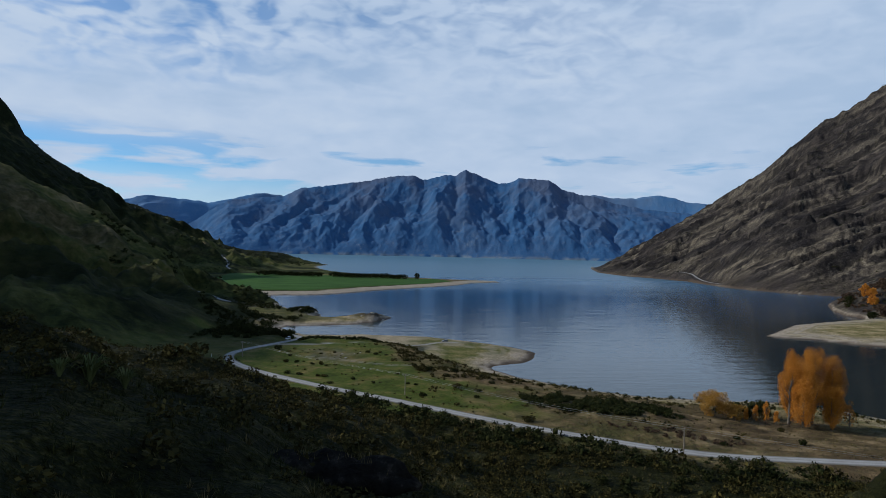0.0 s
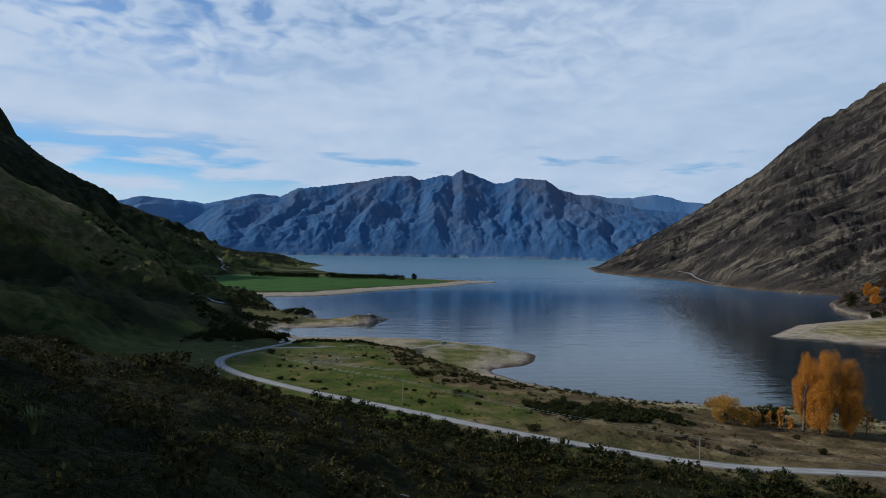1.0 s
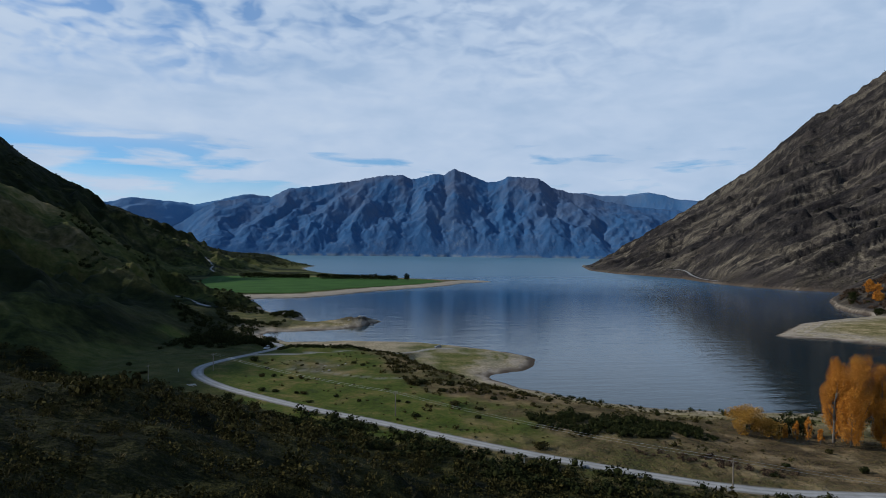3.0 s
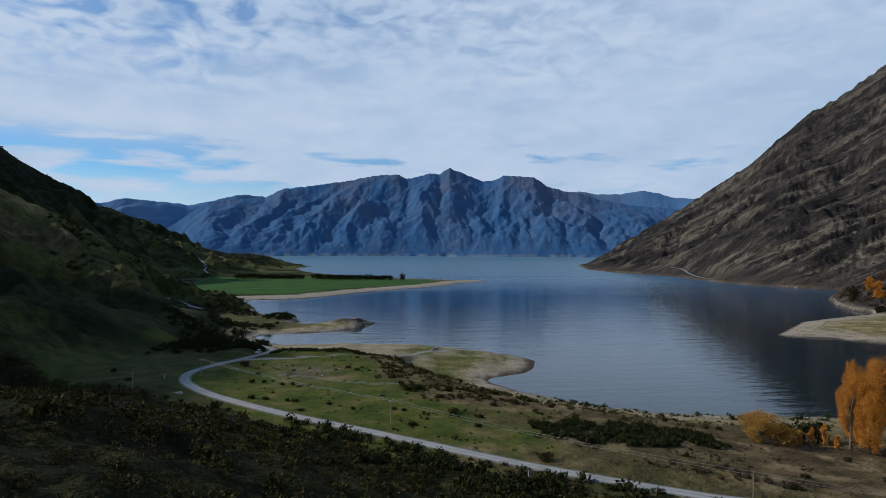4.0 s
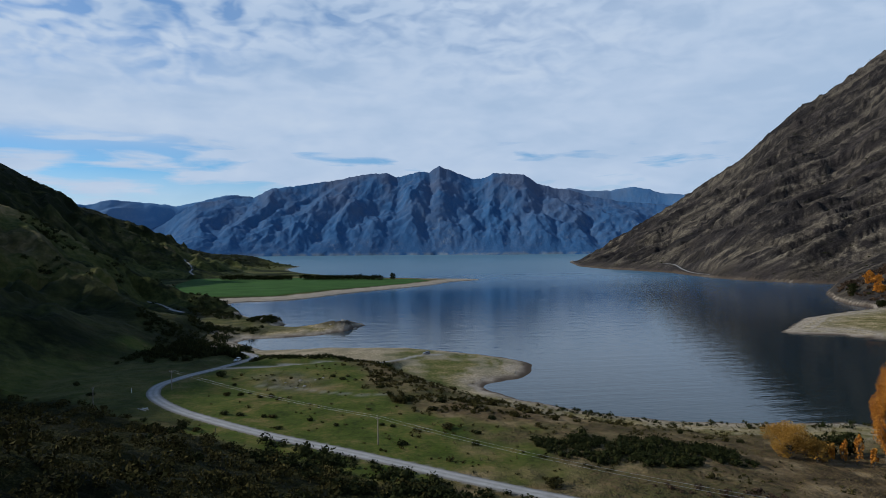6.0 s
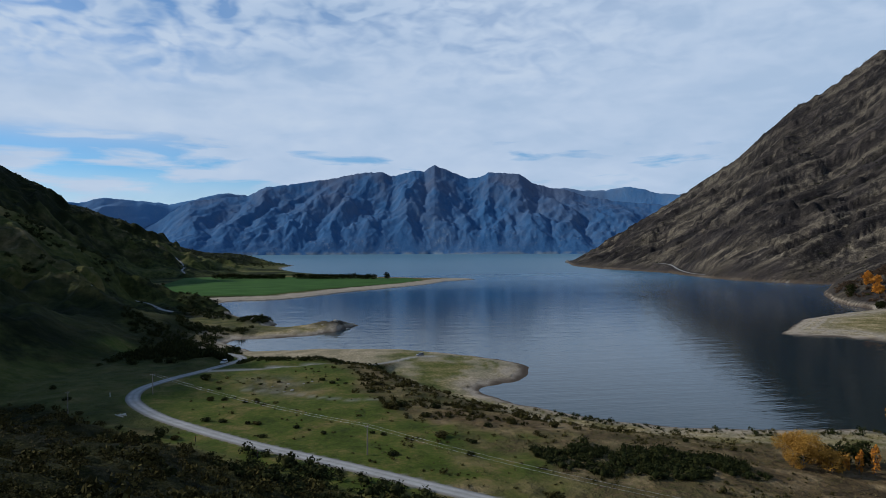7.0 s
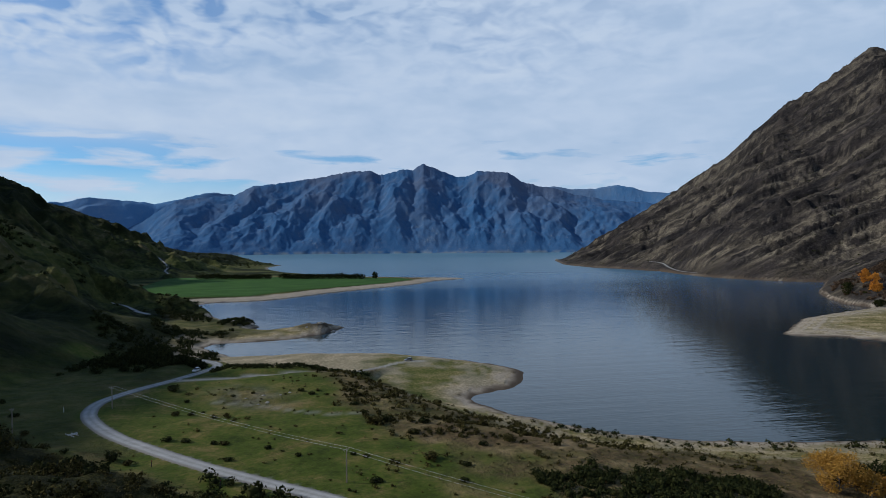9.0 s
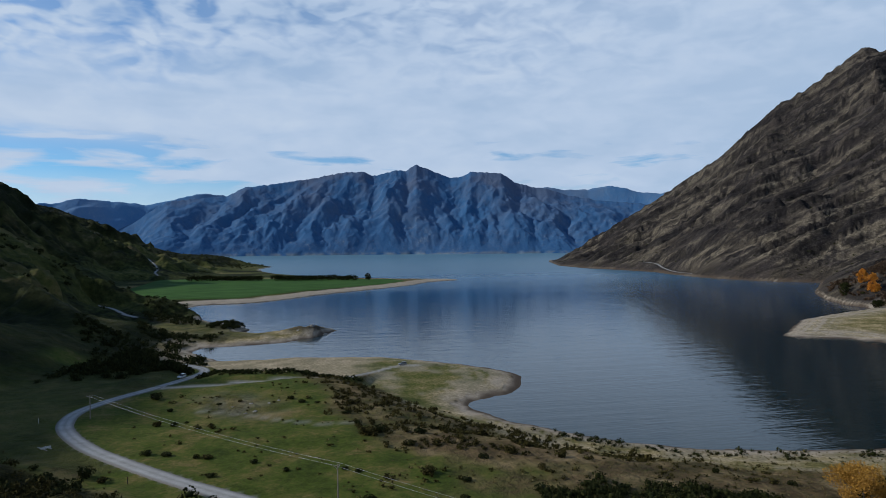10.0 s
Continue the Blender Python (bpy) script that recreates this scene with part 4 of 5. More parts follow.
# ---- scattered growth ----
def bush_shape(rng, n, size, spread=1.0, body=3):
    """A unit bush of several lobes, about 1 high and 2 across."""
    lobes = [(0, 0, 0.45, 0.72 * spread, 0.72 * spread, 0.5)]
    for _ in range(5):
        a, r = rng.uniform(0, 6.28), rng.uniform(0.35, 0.7) * spread
        lobes.append((r * math.cos(a), r * math.sin(a), rng.uniform(0.28, 0.62), rng.uniform(0.25, 0.45), rng.uniform(0.25, 0.45), rng.uniform(0.22, 0.42)))
    c = lobed(n, lobes, rng, 0.7)
    c[:, 2] = np.maximum(c[:, 2], 0.03)
    hull = []
    for lx, ly, lz, rx, ry, rz in lobes[:body]:
        k = 5 if body > 1 else 4
        ring = [(lx + 0.5 * rx * math.cos(q) * w, ly + 0.5 * ry * math.sin(q) * w, max(lz + 0.5 * rz * t, 0.0))
                for t, w in ((-0.9, 0.75), (0.1, 1.0), (0.75, 0.62)) for q in np.arange(k) * 2 * math.pi / k + rng.uniform(0, 1)]
        v = np.array(ring + [(lx, ly, lz + 0.52 * rz)] * k)
        v += rng.normal(0, 0.05, v.shape)
        f = [(j * k + i, j * k + (i + 1) % k, (j + 1) * k + (i + 1) % k, (j + 1) * k + i) for j in range(3) for i in range(k)]
        hull.append((v, f))
    return joined(hull + [sprays(c, size, rng)])


def scatter(name, xs, ys, radius, material, label, category, seed, cards=70, leaf=0.19, tall=1.0, sink=0.08, body=1):
    """Many bushes too thick to count, as one object."""
    rng = np.random.default_rng(seed)
    shapes = [bush_shape(rng, cards, leaf, body=body) for _ in range(10)]
    z = ground_at(xs, ys)
    vs, fs, n = [], [], 0
    for i in range(len(xs)):
        v, f = shapes[i % 10]
        t, r = rng.uniform(0, 6.28), radius[i]
        ct, st = math.cos(t) * r, math.sin(t) * r
        hgt = r * tall * rng.uniform(0.75, 1.3)
        w = np.stack([v[:, 0] * ct - v[:, 1] * st + xs[i], v[:, 0] * st + v[:, 1] * ct + ys[i], v[:, 2] * hgt + z[i] - sink * r], 1)
        vs.append(w)
        fs.append(f + n)
        n += len(w)
    ob = new(name, mesh_arrays(name, np.vstack(vs), np.vstack(fs), material))
    return tagged(ob, label, category, kind="stuff")


def fill(n, box_, seed, test):
    """Random places in a box that pass a test of chance."""
    rng = np.random.default_rng(seed)
    x, y = rng.uniform(box_[0], box_[1], n), rng.uniform(box_[2], box_[3], n)
    ok = test(x, y, rng.random(n))
    return x[ok], y[ok], rng


def off_road(x, y, gap):
    d, _ = near_line(road_line, x, y, 20)
    d2, _ = near_line(track_line, x, y, 20)
    d = np.minimum(d, near_line(bay_road_line, x, y, 20)[0])
    return (d > gap) & (d2 > gap - 1.5)


def clear_of_bay_road(x, y):
    bearing = np.degrees(np.arctan2(x - 14, y - 60))
    return (near_line(bay_road_line, x + 3, y + 9, 20)[0] > 13) & ~((bearing > -16.6) & (bearing < -12.2) & (y > 540) & (y < 765))


def hillside(x, y, c):
    return (signed(SCRUB_AREA, x, y) > 1.0) & (c < 0.25 + 0.75 * sstep(-0.2, 0.25, fbm(x / 17, y / 17, 3, 301))) & off_road(x, y, 4.5)


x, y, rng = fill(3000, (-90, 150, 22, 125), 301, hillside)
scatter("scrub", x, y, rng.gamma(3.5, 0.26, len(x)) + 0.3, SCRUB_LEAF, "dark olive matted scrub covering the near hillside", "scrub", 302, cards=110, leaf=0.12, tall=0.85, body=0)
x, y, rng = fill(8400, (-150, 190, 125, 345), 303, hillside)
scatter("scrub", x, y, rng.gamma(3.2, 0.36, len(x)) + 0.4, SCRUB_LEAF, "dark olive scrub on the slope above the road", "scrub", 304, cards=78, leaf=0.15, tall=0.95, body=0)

x, y, rng = fill(2600, (-40, 130, 190, 365), 307, lambda x, y, c: (signed(SCRUB_AREA, x, y) < -3) & (signed(TERRACE, x, y) > 0) & off_road(x, y, 4.5)
                 & (c < 0.08 + 0.7 * sstep(0.05, 0.5, fbm(x / 16, y / 16, 3, 307) + (x - 40) / 160)))
scatter("low_scrub", x, y, rng.gamma(3.0, 0.17, len(x)) + 0.2, SCRUB_LEAF, "knee-high brown and olive scrub dotted over the grass", "scrub", 308, cards=30, leaf=0.22, tall=0.9)

x, y, rng = fill(3000, (20, 240, 190, 330), 311,
                 lambda x, y, c: off_road(x, y, 7) & (signed(TERRACE, x, y) > -10) & (signed(TERRACE, x, y) < 26) & (signed(LAKE, x, y) < -5)
                 & (c < 0.10 + 0.6 * sstep(0.0, 0.4, fbm(x / 13, y / 13, 3, 311))))
scatter("scrub", x, y, rng.uniform(0.4, 1.3, len(x)), SCRUB_LEAF, "low dark scrub along the top of the lake bank", "scrub", 312, cards=40, leaf=0.19)

x, y, rng = fill(2600, (95, 300, 180, 330), 315,
                 lambda x, y, c: (signed(LAKE, x, y) < -3) & (signed(LAKE, x, y) > -17) & (c < 0.12 + 0.7 * sstep(-0.15, 0.3, fbm(x / 17, y / 17, 3, 315))))
scatter("scrub", x, y, rng.gamma(4.0, 0.2, len(x)) + 0.4, DARK_LEAF, "blackish scrub lining the bank above the lake shore", "scrub", 316, cards=44, leaf=0.17)

x, y, rng = fill(360, (-64, -26, 628, 660), 317, lambda x, y, c: (((x + 45) / 17) ** 2 + ((y - 643) / 14) ** 2 < 1.2) & (signed(LAKE, x, y) < -3))
scatter("scrub", x, y, rng.uniform(1.0, 2.6, len(x)), DARK_LEAF, "dark bush crowning the small point in the bay", "scrub", 318, cards=40, leaf=0.19, tall=1.1)

x, y, rng = fill(6500, (10, 125, 250, 400), 321,
                 lambda x, y, c: (signed(EDGE_SCRUB, x, y) > 6 * fbm(x / 9, y / 9, 2, 323)) & off_road(x, y, 4) & (c < 0.08 + 0.6 * sstep(-0.1, 0.4, fbm(x / 12, y / 12, 3, 321))))
scatter("scrub", x, y, rng.gamma(4.0, 0.17, len(x)) + 0.3, SCRUB_LEAF, "brown and dark green thorny scrub on the terrace edge", "scrub", 322, cards=44, leaf=0.2)

x, y, rng = fill(1600, (-84, -36, 408, 500), 325, lambda x, y, c: (x < -38 - 0.42 * (y - 420)) & off_road(x, y, 4.5) & (c < 0.8))
scatter("scrub", x, y, rng.uniform(1.6, 3.2, len(x)), DARK_LEAF, "tall dark bush crowding the road where it rounds the point", "scrub", 326, cards=44, leaf=0.2, tall=1.3)

x, y, rng = fill(1500, (66, 128, 205, 244), 331,
                 lambda x, y, c: (((x - 92) / 27) ** 2 + ((y - 224 + 0.2 * (x - 92)) / 13) ** 2 < 1 + 0.6 * fbm(x / 7, y / 7, 2, 331)) & (c < 0.55))
scatter("scrub", x, y, rng.uniform(0.9, 2.3, len(x)), DARK_LEAF, "dense patch of blackish green scrub on the flat", "scrub", 332, cards=70, leaf=0.13, body=2)

x, y, rng = fill(500, (78, 128, 172, 200), 341,
                 lambda x, y, c: (((x - 100) / 20) ** 2 + ((y - 186 + 0.5 * (x - 100)) / 6) ** 2 < 1) & off_road(x, y, 5) & (c < 0.5))
scatter("scrub", x, y, rng.uniform(0.5, 1.2, len(x)), BROWN_LEAF, "reddish brown leafless brush beside the road", "scrub", 342, cards=50, leaf=0.18)

x, y, rng = fill(1300, (-30, 40, 384, 420), 351, lambda x, y, c: (np.abs(y - 396 + 0.05 * x) < 8) & off_road(x, y, 3.5) & (c < 0.5))
scatter("scrub", x, y, rng.uniform(0.8, 1.9, len(x)), DARK_LEAF, "low dark hedge of scrub beyond the side track", "scrub", 352, cards=36, leaf=0.2)

x, y, rng = fill(2600, (-150, -36, 392, 600), 361,
                 lambda x, y, c: (signed(LEFT_REGION, x, y) > -26) & (signed(LEFT_REGION, x, y) < 16 + 30 * sstep(430, 520, y)) & (signed(LAKE, x, y) < -8) & clear_of_bay_road(x, y) & off_road(x, y, 5.5) & (c < 0.25 + 0.6 * sstep(-0.2, 0.3, fbm(x / 24, y / 24, 3, 361))))
scatter("scrub", x, y, rng.uniform(1.2, 3.2, len(x)), DARK_LEAF, "dark native bush covering the foot of the hill", "scrub", 362, cards=44, leaf=0.2)

x, y, rng = fill(2600, (-330, -36, 600, 860), 371,
                 lambda x, y, c: (signed(LAKE, x, y) < -6) & (signed(FIELD, x, y) < -4) & clear_of_bay_road(x, y) & off_road(x, y, 7) & (c < 0.75 * sstep(0.1, 0.4, fbm(x / 60, y / 45, 3, 371) + 0.25 * sstep(80, 20, np.hypot(x + 110, y - 745)) - 0.15)))
scatter("scrub", x, y, rng.uniform(1.6, 4.2, len(x)), DARK_LEAF, "dark bush in gullies above the bay", "scrub", 372, cards=36, leaf=0.2)

x, y, rng = fill(5200, (-760, -100, 700, 2230), 381,
                 lambda x, y, c: (signed(LEFT_REGION, x, y) > 6) & (signed(FIELD, x, y) < -4) & (c < 0.7 * sstep(0.05, 0.4, fbm(x / 90, y / 150, 4, 381)) + 0.5 * sstep(1750, 1950, y)))
scatter("scrub", x, y, rng.uniform(2.2, 5.0, len(x)), DARK_LEAF, "dark scrub and forest patches on the western hills", "scrub", 382, cards=14, leaf=0.26, tall=0.8)

x, y, rng = fill(2600, (560, 900, 640, 2250), 391,
                 lambda x, y, c: (signed(LAKE, x, y) < -10) & (signed(LAKE, x, y) > -55) & (c < 0.65 * sstep(-0.2, 0.3, fbm(x / 50, y / 50, 3, 391))))
scatter("scrub", x, y, rng.uniform(1.6, 3.8, len(x)), DARK_LEAF, "belt of dark scrub along the foot of the eastern mountain", "scrub", 392, cards=14, leaf=0.26, tall=0.8)


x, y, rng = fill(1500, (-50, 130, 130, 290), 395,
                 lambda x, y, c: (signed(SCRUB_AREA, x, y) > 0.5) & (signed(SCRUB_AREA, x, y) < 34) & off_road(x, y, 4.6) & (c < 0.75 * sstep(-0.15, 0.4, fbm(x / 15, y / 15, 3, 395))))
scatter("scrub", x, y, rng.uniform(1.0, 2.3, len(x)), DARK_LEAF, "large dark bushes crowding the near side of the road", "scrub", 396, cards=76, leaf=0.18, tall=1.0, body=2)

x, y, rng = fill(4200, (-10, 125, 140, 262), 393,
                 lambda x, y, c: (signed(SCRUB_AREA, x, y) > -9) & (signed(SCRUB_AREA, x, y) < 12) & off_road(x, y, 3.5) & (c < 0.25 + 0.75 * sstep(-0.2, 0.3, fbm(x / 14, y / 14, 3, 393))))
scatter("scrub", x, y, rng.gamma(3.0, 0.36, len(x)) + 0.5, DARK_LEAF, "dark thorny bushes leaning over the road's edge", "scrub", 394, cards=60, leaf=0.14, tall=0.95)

x, y, rng = fill(9000, (700, 1700, 900, 2250), 397,
                 lambda x, y, c: (signed(RIGHT_REGION, x, y) > 12) & (c < 0.08 + 0.7 * sstep(0.0, 0.4, fbm((0.95 * x - 0.31 * y) / 130, (0.95 * y + 0.31 * x) / 42, 3, 397))))
scatter("scrub", x, y, rng.uniform(1.6, 4.4, len(x)), DARK_LEAF, "dark low scrub dotted over the eastern mountainside", "scrub", 398, cards=9, leaf=0.36, tall=0.6, body=0)


x, y, rng = fill(420, (555, 690, 640, 800), 399, lambda x, y, c: (signed(LAKE, x, y) < -8) & (c < 0.6))
scatter("scrub", x, y, rng.uniform(2.0, 4.5, len(x)), BROWN_LEAF, "rusty brown autumn scrub on the eastern shore", "scrub", 400, cards=36, leaf=0.24, tall=1.1)


x, y, rng = fill(1500, (-270, -84, 690, 840), 373, lambda x, y, c: (poly_dist(SPUR, x, y, closed=False)[0] < 42) & (near_line(bay_road_line, x, y, 20)[0] > 6) & clear_of_bay_road(x, y) & (signed(LAKE, x, y) < -5)
                 & (c < 0.12 + 0.75 * sstep(-0.1, 0.3, fbm(x / 30, y / 30, 3, 373))))
scatter("scrub", x, y, rng.uniform(1.3, 3.4, len(x)), DARK_LEAF, "dark bush on the spur above the bay", "scrub", 374, cards=40, leaf=0.22, tall=1.1)


def tufts(name, xs, ys, size, material, label, seed, blades=20):
    """Clumps of dry grass blades, as one object."""
    rng = np.random.default_rng(seed)
    z = ground_at(xs, ys)
    n = len(xs)
    a = rng.uniform(0, 6.28, (n, blades))
    lean = rng.uniform(0.15, 0.95, (n, blades)) * size[:, None]
    up = rng.uniform(0.55, 1.1, (n, blades)) * size[:, None]
    w = 0.05 * size[:, None] + 0 * a
    bx, by = np.cos(a), np.sin(a)
    base = np.stack([xs[:, None] + 0.15 * bx * size[:, None], ys[:, None] + 0.15 * by * size[:, None], z[:, None] - 0.05 + 0 * a], -1)
    side = np.stack([-by * w, bx * w, 0 * a], -1)
    tip = base + np.stack([bx * lean, by * lean, up], -1)
    v = np.stack([base - side, base + side, tip], 2).reshape(-1, 3)
    ob = new(name, mesh_arrays(name, v, np.arange(len(v)).reshape(-1, 3), material))
    return tagged(ob, label, "grass", kind="stuff")


x, y, rng = fill(15000, (-110, 190, 20, 300), 401,
                 lambda x, y, c: (signed(SCRUB_AREA, x, y) > -2) & off_road(x, y, 4.2) & (c < 0.15 + 0.7 * sstep(-0.1, 0.5, fbm(x / 12, y / 12, 3, 402))))
tufts("tussock_grass", x, y, rng.uniform(0.35, 0.95, len(x)), DRY_LEAF, "straw-coloured tussock grass between the scrub", 403)
x, y, rng = fill(9000, (-95, 175, 95, 262), 405, lambda x, y, c: (signed(SCRUB_AREA, x, y) > -3) & off_road(x, y, 3.6) & (c < 0.85))
tufts("rough_grass", x, y, rng.uniform(0.3, 0.6, len(x)), FERN_LEAF, "rank olive grass and fern covering the near hillside", 406, blades=11)
x, y, rng = fill(15000, (-62, 78, 16, 98), 407, lambda x, y, c: (signed(SCRUB_AREA, x, y) > -3) & (c < 0.9))
tufts("rough_grass", x, y, rng.uniform(0.28, 0.62, len(x)), FERN_LEAF, "rank olive grass thick on the near slope", 408, blades=9)
x, y, rng = fill(9000, (20, 240, 150, 330), 411,
                 lambda x, y, c: (signed(SCRUB_AREA, x, y) < 0) & (signed(LAKE, x, y) < -4) & off_road(x, y, 4.2) & (c < 0.8 * sstep(-0.1, 0.4, (x - 60) / 90 + fbm(x / 12, y / 12, 3, 412))))
tufts("tussock_grass", x, y, rng.uniform(0.3, 0.75, len(x)), TUSSOCK_LEAF, "dry tussock grass on the lakeside flat", 413)


# ---- shrubs standing alone ----
def shrub(name, seed, label, category, material, cards=420, leaf=0.10):
    """A rounded shrub, 1 m high and 2 m across, at the origin."""
    rng = np.random.default_rng(seed)
    ob = thing(name, Matrix(), label, category)
    stems = []
    for _ in range(6):
        a, r = rng.uniform(0, 6.28), rng.uniform(0.2, 0.6)
        stems.append(tube([(0, 0, -0.1), (0.4 * r * math.cos(a), 0.4 * r * math.sin(a), 0.25), (r * math.cos(a), r * math.sin(a), 0.6)], (0.05, 0.035, 0.015), 5))
    hung("branchwork", mesh_arrays("branchwork", *joined(stems), BARK), ob)
    v, f = bush_shape(rng, cards, leaf)
    hung("crown", mesh_arrays("crown", v, f, material), ob)
    return ob


def settle(ob, x, y, s, sz=None, turn=0.0, sink=0.0):
    m = Matrix.Translation((x, y, height(x, y) - sink)) @ Matrix.Rotation(turn, 4, "Z")
    return m @ Matrix.Diagonal((s, s, sz or s, 1))


SHRUBS = [(-37, 349, 2.2), (-29, 332, 1.1), (-14, 336, 0.9), (-7, 337, 0.8), (10, 336, 1.5), (14, 330, 1.1), (19, 328, 0.9), (-29, 313, 1.5), (-24, 312, 1.3),
          (-21, 316, 0.8), (-16, 307, 1.2), (-12, 306, 1.4), (-25, 283, 1.4), (-20, 282, 1.2), (-12, 278, 1.1), (-9, 277, 1.3), (25, 260, 1.0), (28, 257, 0.9),
          (29, 240, 1.5), (44, 253, 1.9), (52, 247, 1.2), (49, 236, 1.4), (-34, 266, 2.1), (-30, 263, 1.2), (28, 312, 1.4), (30, 325, 1.3), (31, 299, 1.5), (33, 288, 2.4),
          (37, 291, 2.2), (48, 288, 1.7), (43, 277, 1.6), (44, 313, 1.4), (-6, 262, 1.0), (3, 270, 1.1), (11, 262, 0.9), (-66, 296, 1.4), (-78, 318, 1.6), (-90, 338, 1.5),
          (60, 262, 1.2), (72, 252, 1.3), (66, 232, 1.4), (118, 250, 1.2), (132, 240, 1.1), (150, 205, 1.3), (122, 186, 1.2), (140, 180, 1.5), (112, 176, 1.1), (60, 202, 2.2)]
shrub_kinds = [shrub("shrub", 500 + k, "rounded dark green thorny shrub on grazed grass", "shrub", DARK_LEAF) for k in range(3)]
shrub_kinds.append(shrub("shrub", 507, "olive brown thorny shrub on grazed grass", "shrub", SCRUB_LEAF))
rng = np.random.default_rng(77)
for i, (x, y, s) in enumerate(SHRUBS):
    first = shrub_kinds[i % 4]
    m = settle(first, x, y, s * rng.uniform(1.0, 1.5), s * rng.uniform(0.85, 1.25), rng.uniform(0, 6.28), 0.05)
    if i < 4:
        first.matrix_basis = m
        tagged(first, group="shrubs on the flat")
    else:
        ob = copy_thing(first, Matrix())
        ob.matrix_basis = m


# ---- trees ----
def tree(name, at, tall, wide, seed, label, leaf_mat, bark_mat, cards=1500, leaf=0.42, bare=0.12, columnar=True, group=""):
    """A tree: tapered trunk, limbs and a crown of leaf sprays gathered about the limbs."""
    rng = np.random.default_rng(seed)
    ob = thing(name, Matrix.Translation((*at, height(*at) - 0.1)) @ Matrix.Rotation(rng.uniform(0, 6), 4, "Z"), label, "tree", group)
    n = 9
    zs = np.linspace(0, tall * 0.9, n)
    sway = np.cumsum(rng.normal(0, 0.012 * tall, (n, 2)), 0) * (zs / tall)[:, None]
    line = np.column_stack([sway, zs])
    r0 = 0.016 * tall + 0.05
    hung("trunk", mesh_arrays("trunk", *tube(line, np.linspace(r0, 0.03, n), 8), bark_mat, True), ob)
    limbs, lobes = [], []
    count = 16 if columnar else 13
    for k in range(count):
        t = bare + (0.86 - bare) * (k + rng.random() * 0.7) / count
        p = np.array([np.interp(t * tall, zs, line[:, 0]), np.interp(t * tall, zs, line[:, 1]), t * tall])
        a = k * 2.4 + rng.normal(0, 0.4)
        prof = math.sin(math.pi * min(1, (t - bare * 0.5) * 0.95 + 0.12)) ** 0.7
        if columnar:
            prof = min(1, 0.45 + 2.2 * t) * (1 - t) ** 0.55 * 1.15
        reach = wide * (0.55 + 0.5 * rng.random()) * prof
        rise = reach * (1.7 if columnar else 0.55)
        q = p + np.array([reach * 0.55 * math.cos(a), reach * 0.55 * math.sin(a), rise * 0.4])
        e = p + np.array([reach * math.cos(a), reach * math.sin(a), rise])
        limbs.append(tube([p, q, e], (r0 * 0.4 * (1 - t) + 0.05, r0 * 0.25 * (1 - t) + 0.035, 0.02), 5))
        s = wide * (0.34 + 0.16 * rng.random()) * (0.6 + 0.4 * prof)
        lobes.append((*(q * 0.4 + e * 0.6), s, s, s * (1.9 if columnar else 0.8)))
        if rng.random() < 0.6:
            lobes.append((*q, s * 0.6, s * 0.6, s * (1.2 if columnar else 0.6)))
    lobes.append((line[-1, 0], line[-1, 1], tall * 0.93, wide * 0.22, wide * 0.22, tall * 0.09 if columnar else wide * 0.25))
    if cards > 4000:
        for v, f in limbs:
            hung("limb", mesh_arrays("limb", v, f, bark_mat, True), ob)
    else:
        hung("branchwork", mesh_arrays("branchwork", *joined(limbs), bark_mat, True), ob)
    c = lobed(cards, lobes, rng, 0.25)
    c[:, 2] = np.maximum(c[:, 2], tall * 0.03)
    hung("crown", mesh_arrays("crown", *sprays(c, leaf, rng, 0.5), leaf_mat), ob)
    return ob


POPLARS = [(163, 219, 24, 5.0), (165, 221, 27.5, 5.0), (168.5, 216, 29, 5.4), (173, 220, 28, 5.4), (178, 216, 26.5, 5.0), (181, 219, 21, 4.0), (165, 214, 16, 4.4), (175, 212, 15, 4.2)]
for k, (x, y, t, w) in enumerate(POPLARS):
    tree("poplar_tree", (x, y), t, w, 600 + k, "tall orange autumn poplar beside the lake", POPLAR_LEAF, PALE_BARK, 9000, 0.19, 0.03, True, "autumn poplars")
for k, (x, y, t, w) in enumerate([(151, 221, 6.5, 1.2), (154, 219, 8.5, 1.4), (156, 216, 5, 1.0), (148, 222, 4.5, 1.0), (186, 217, 9, 2.6)]):
    tree("poplar_sapling", (x, y), t, w, 620 + k, "slender orange poplar sapling below the tall poplars", POPLAR_LEAF, PALE_BARK, 420, 0.26, 0.08, True, "poplar saplings")
tree("willow_tree", (136, 223), 8.5, 6.6, 640, "low spreading willow with golden brown autumn leaves", WILLOW_LEAF, BARK, 9000, 0.18, 0.03, False)
tree("willow_tree", (142, 220), 6.0, 4.0, 641, "small willow with dull golden leaves and dark twigs", WILLOW_LEAF, BARK, 1100, 0.30, 0.05, False)
for k, (x, y, t, w) in enumerate([(148, 228, 5.5, 3.6), (154, 228, 6, 3.8), (160, 229, 6, 3.8), (142, 230, 4.5, 3.2)]):
    tree("bush_tree", (x, y), t, w, 650 + k, "dense dark evergreen bush behind the willow", DARK_LEAF, BARK, 700, 0.4, 0.04, False, "dark bushes by the poplars")

for k, (x, y, t, w) in enumerate([(592, 678, 20, 6.5), (604, 702, 17, 6), (586, 668, 9, 5)]):
    tree("autumn_tree", (x, y), t, w, 660 + k, "rounded orange autumn tree on the eastern shore", POPLAR_LEAF, BARK, 900, 0.9, 0.05, False, "orange shore trees")
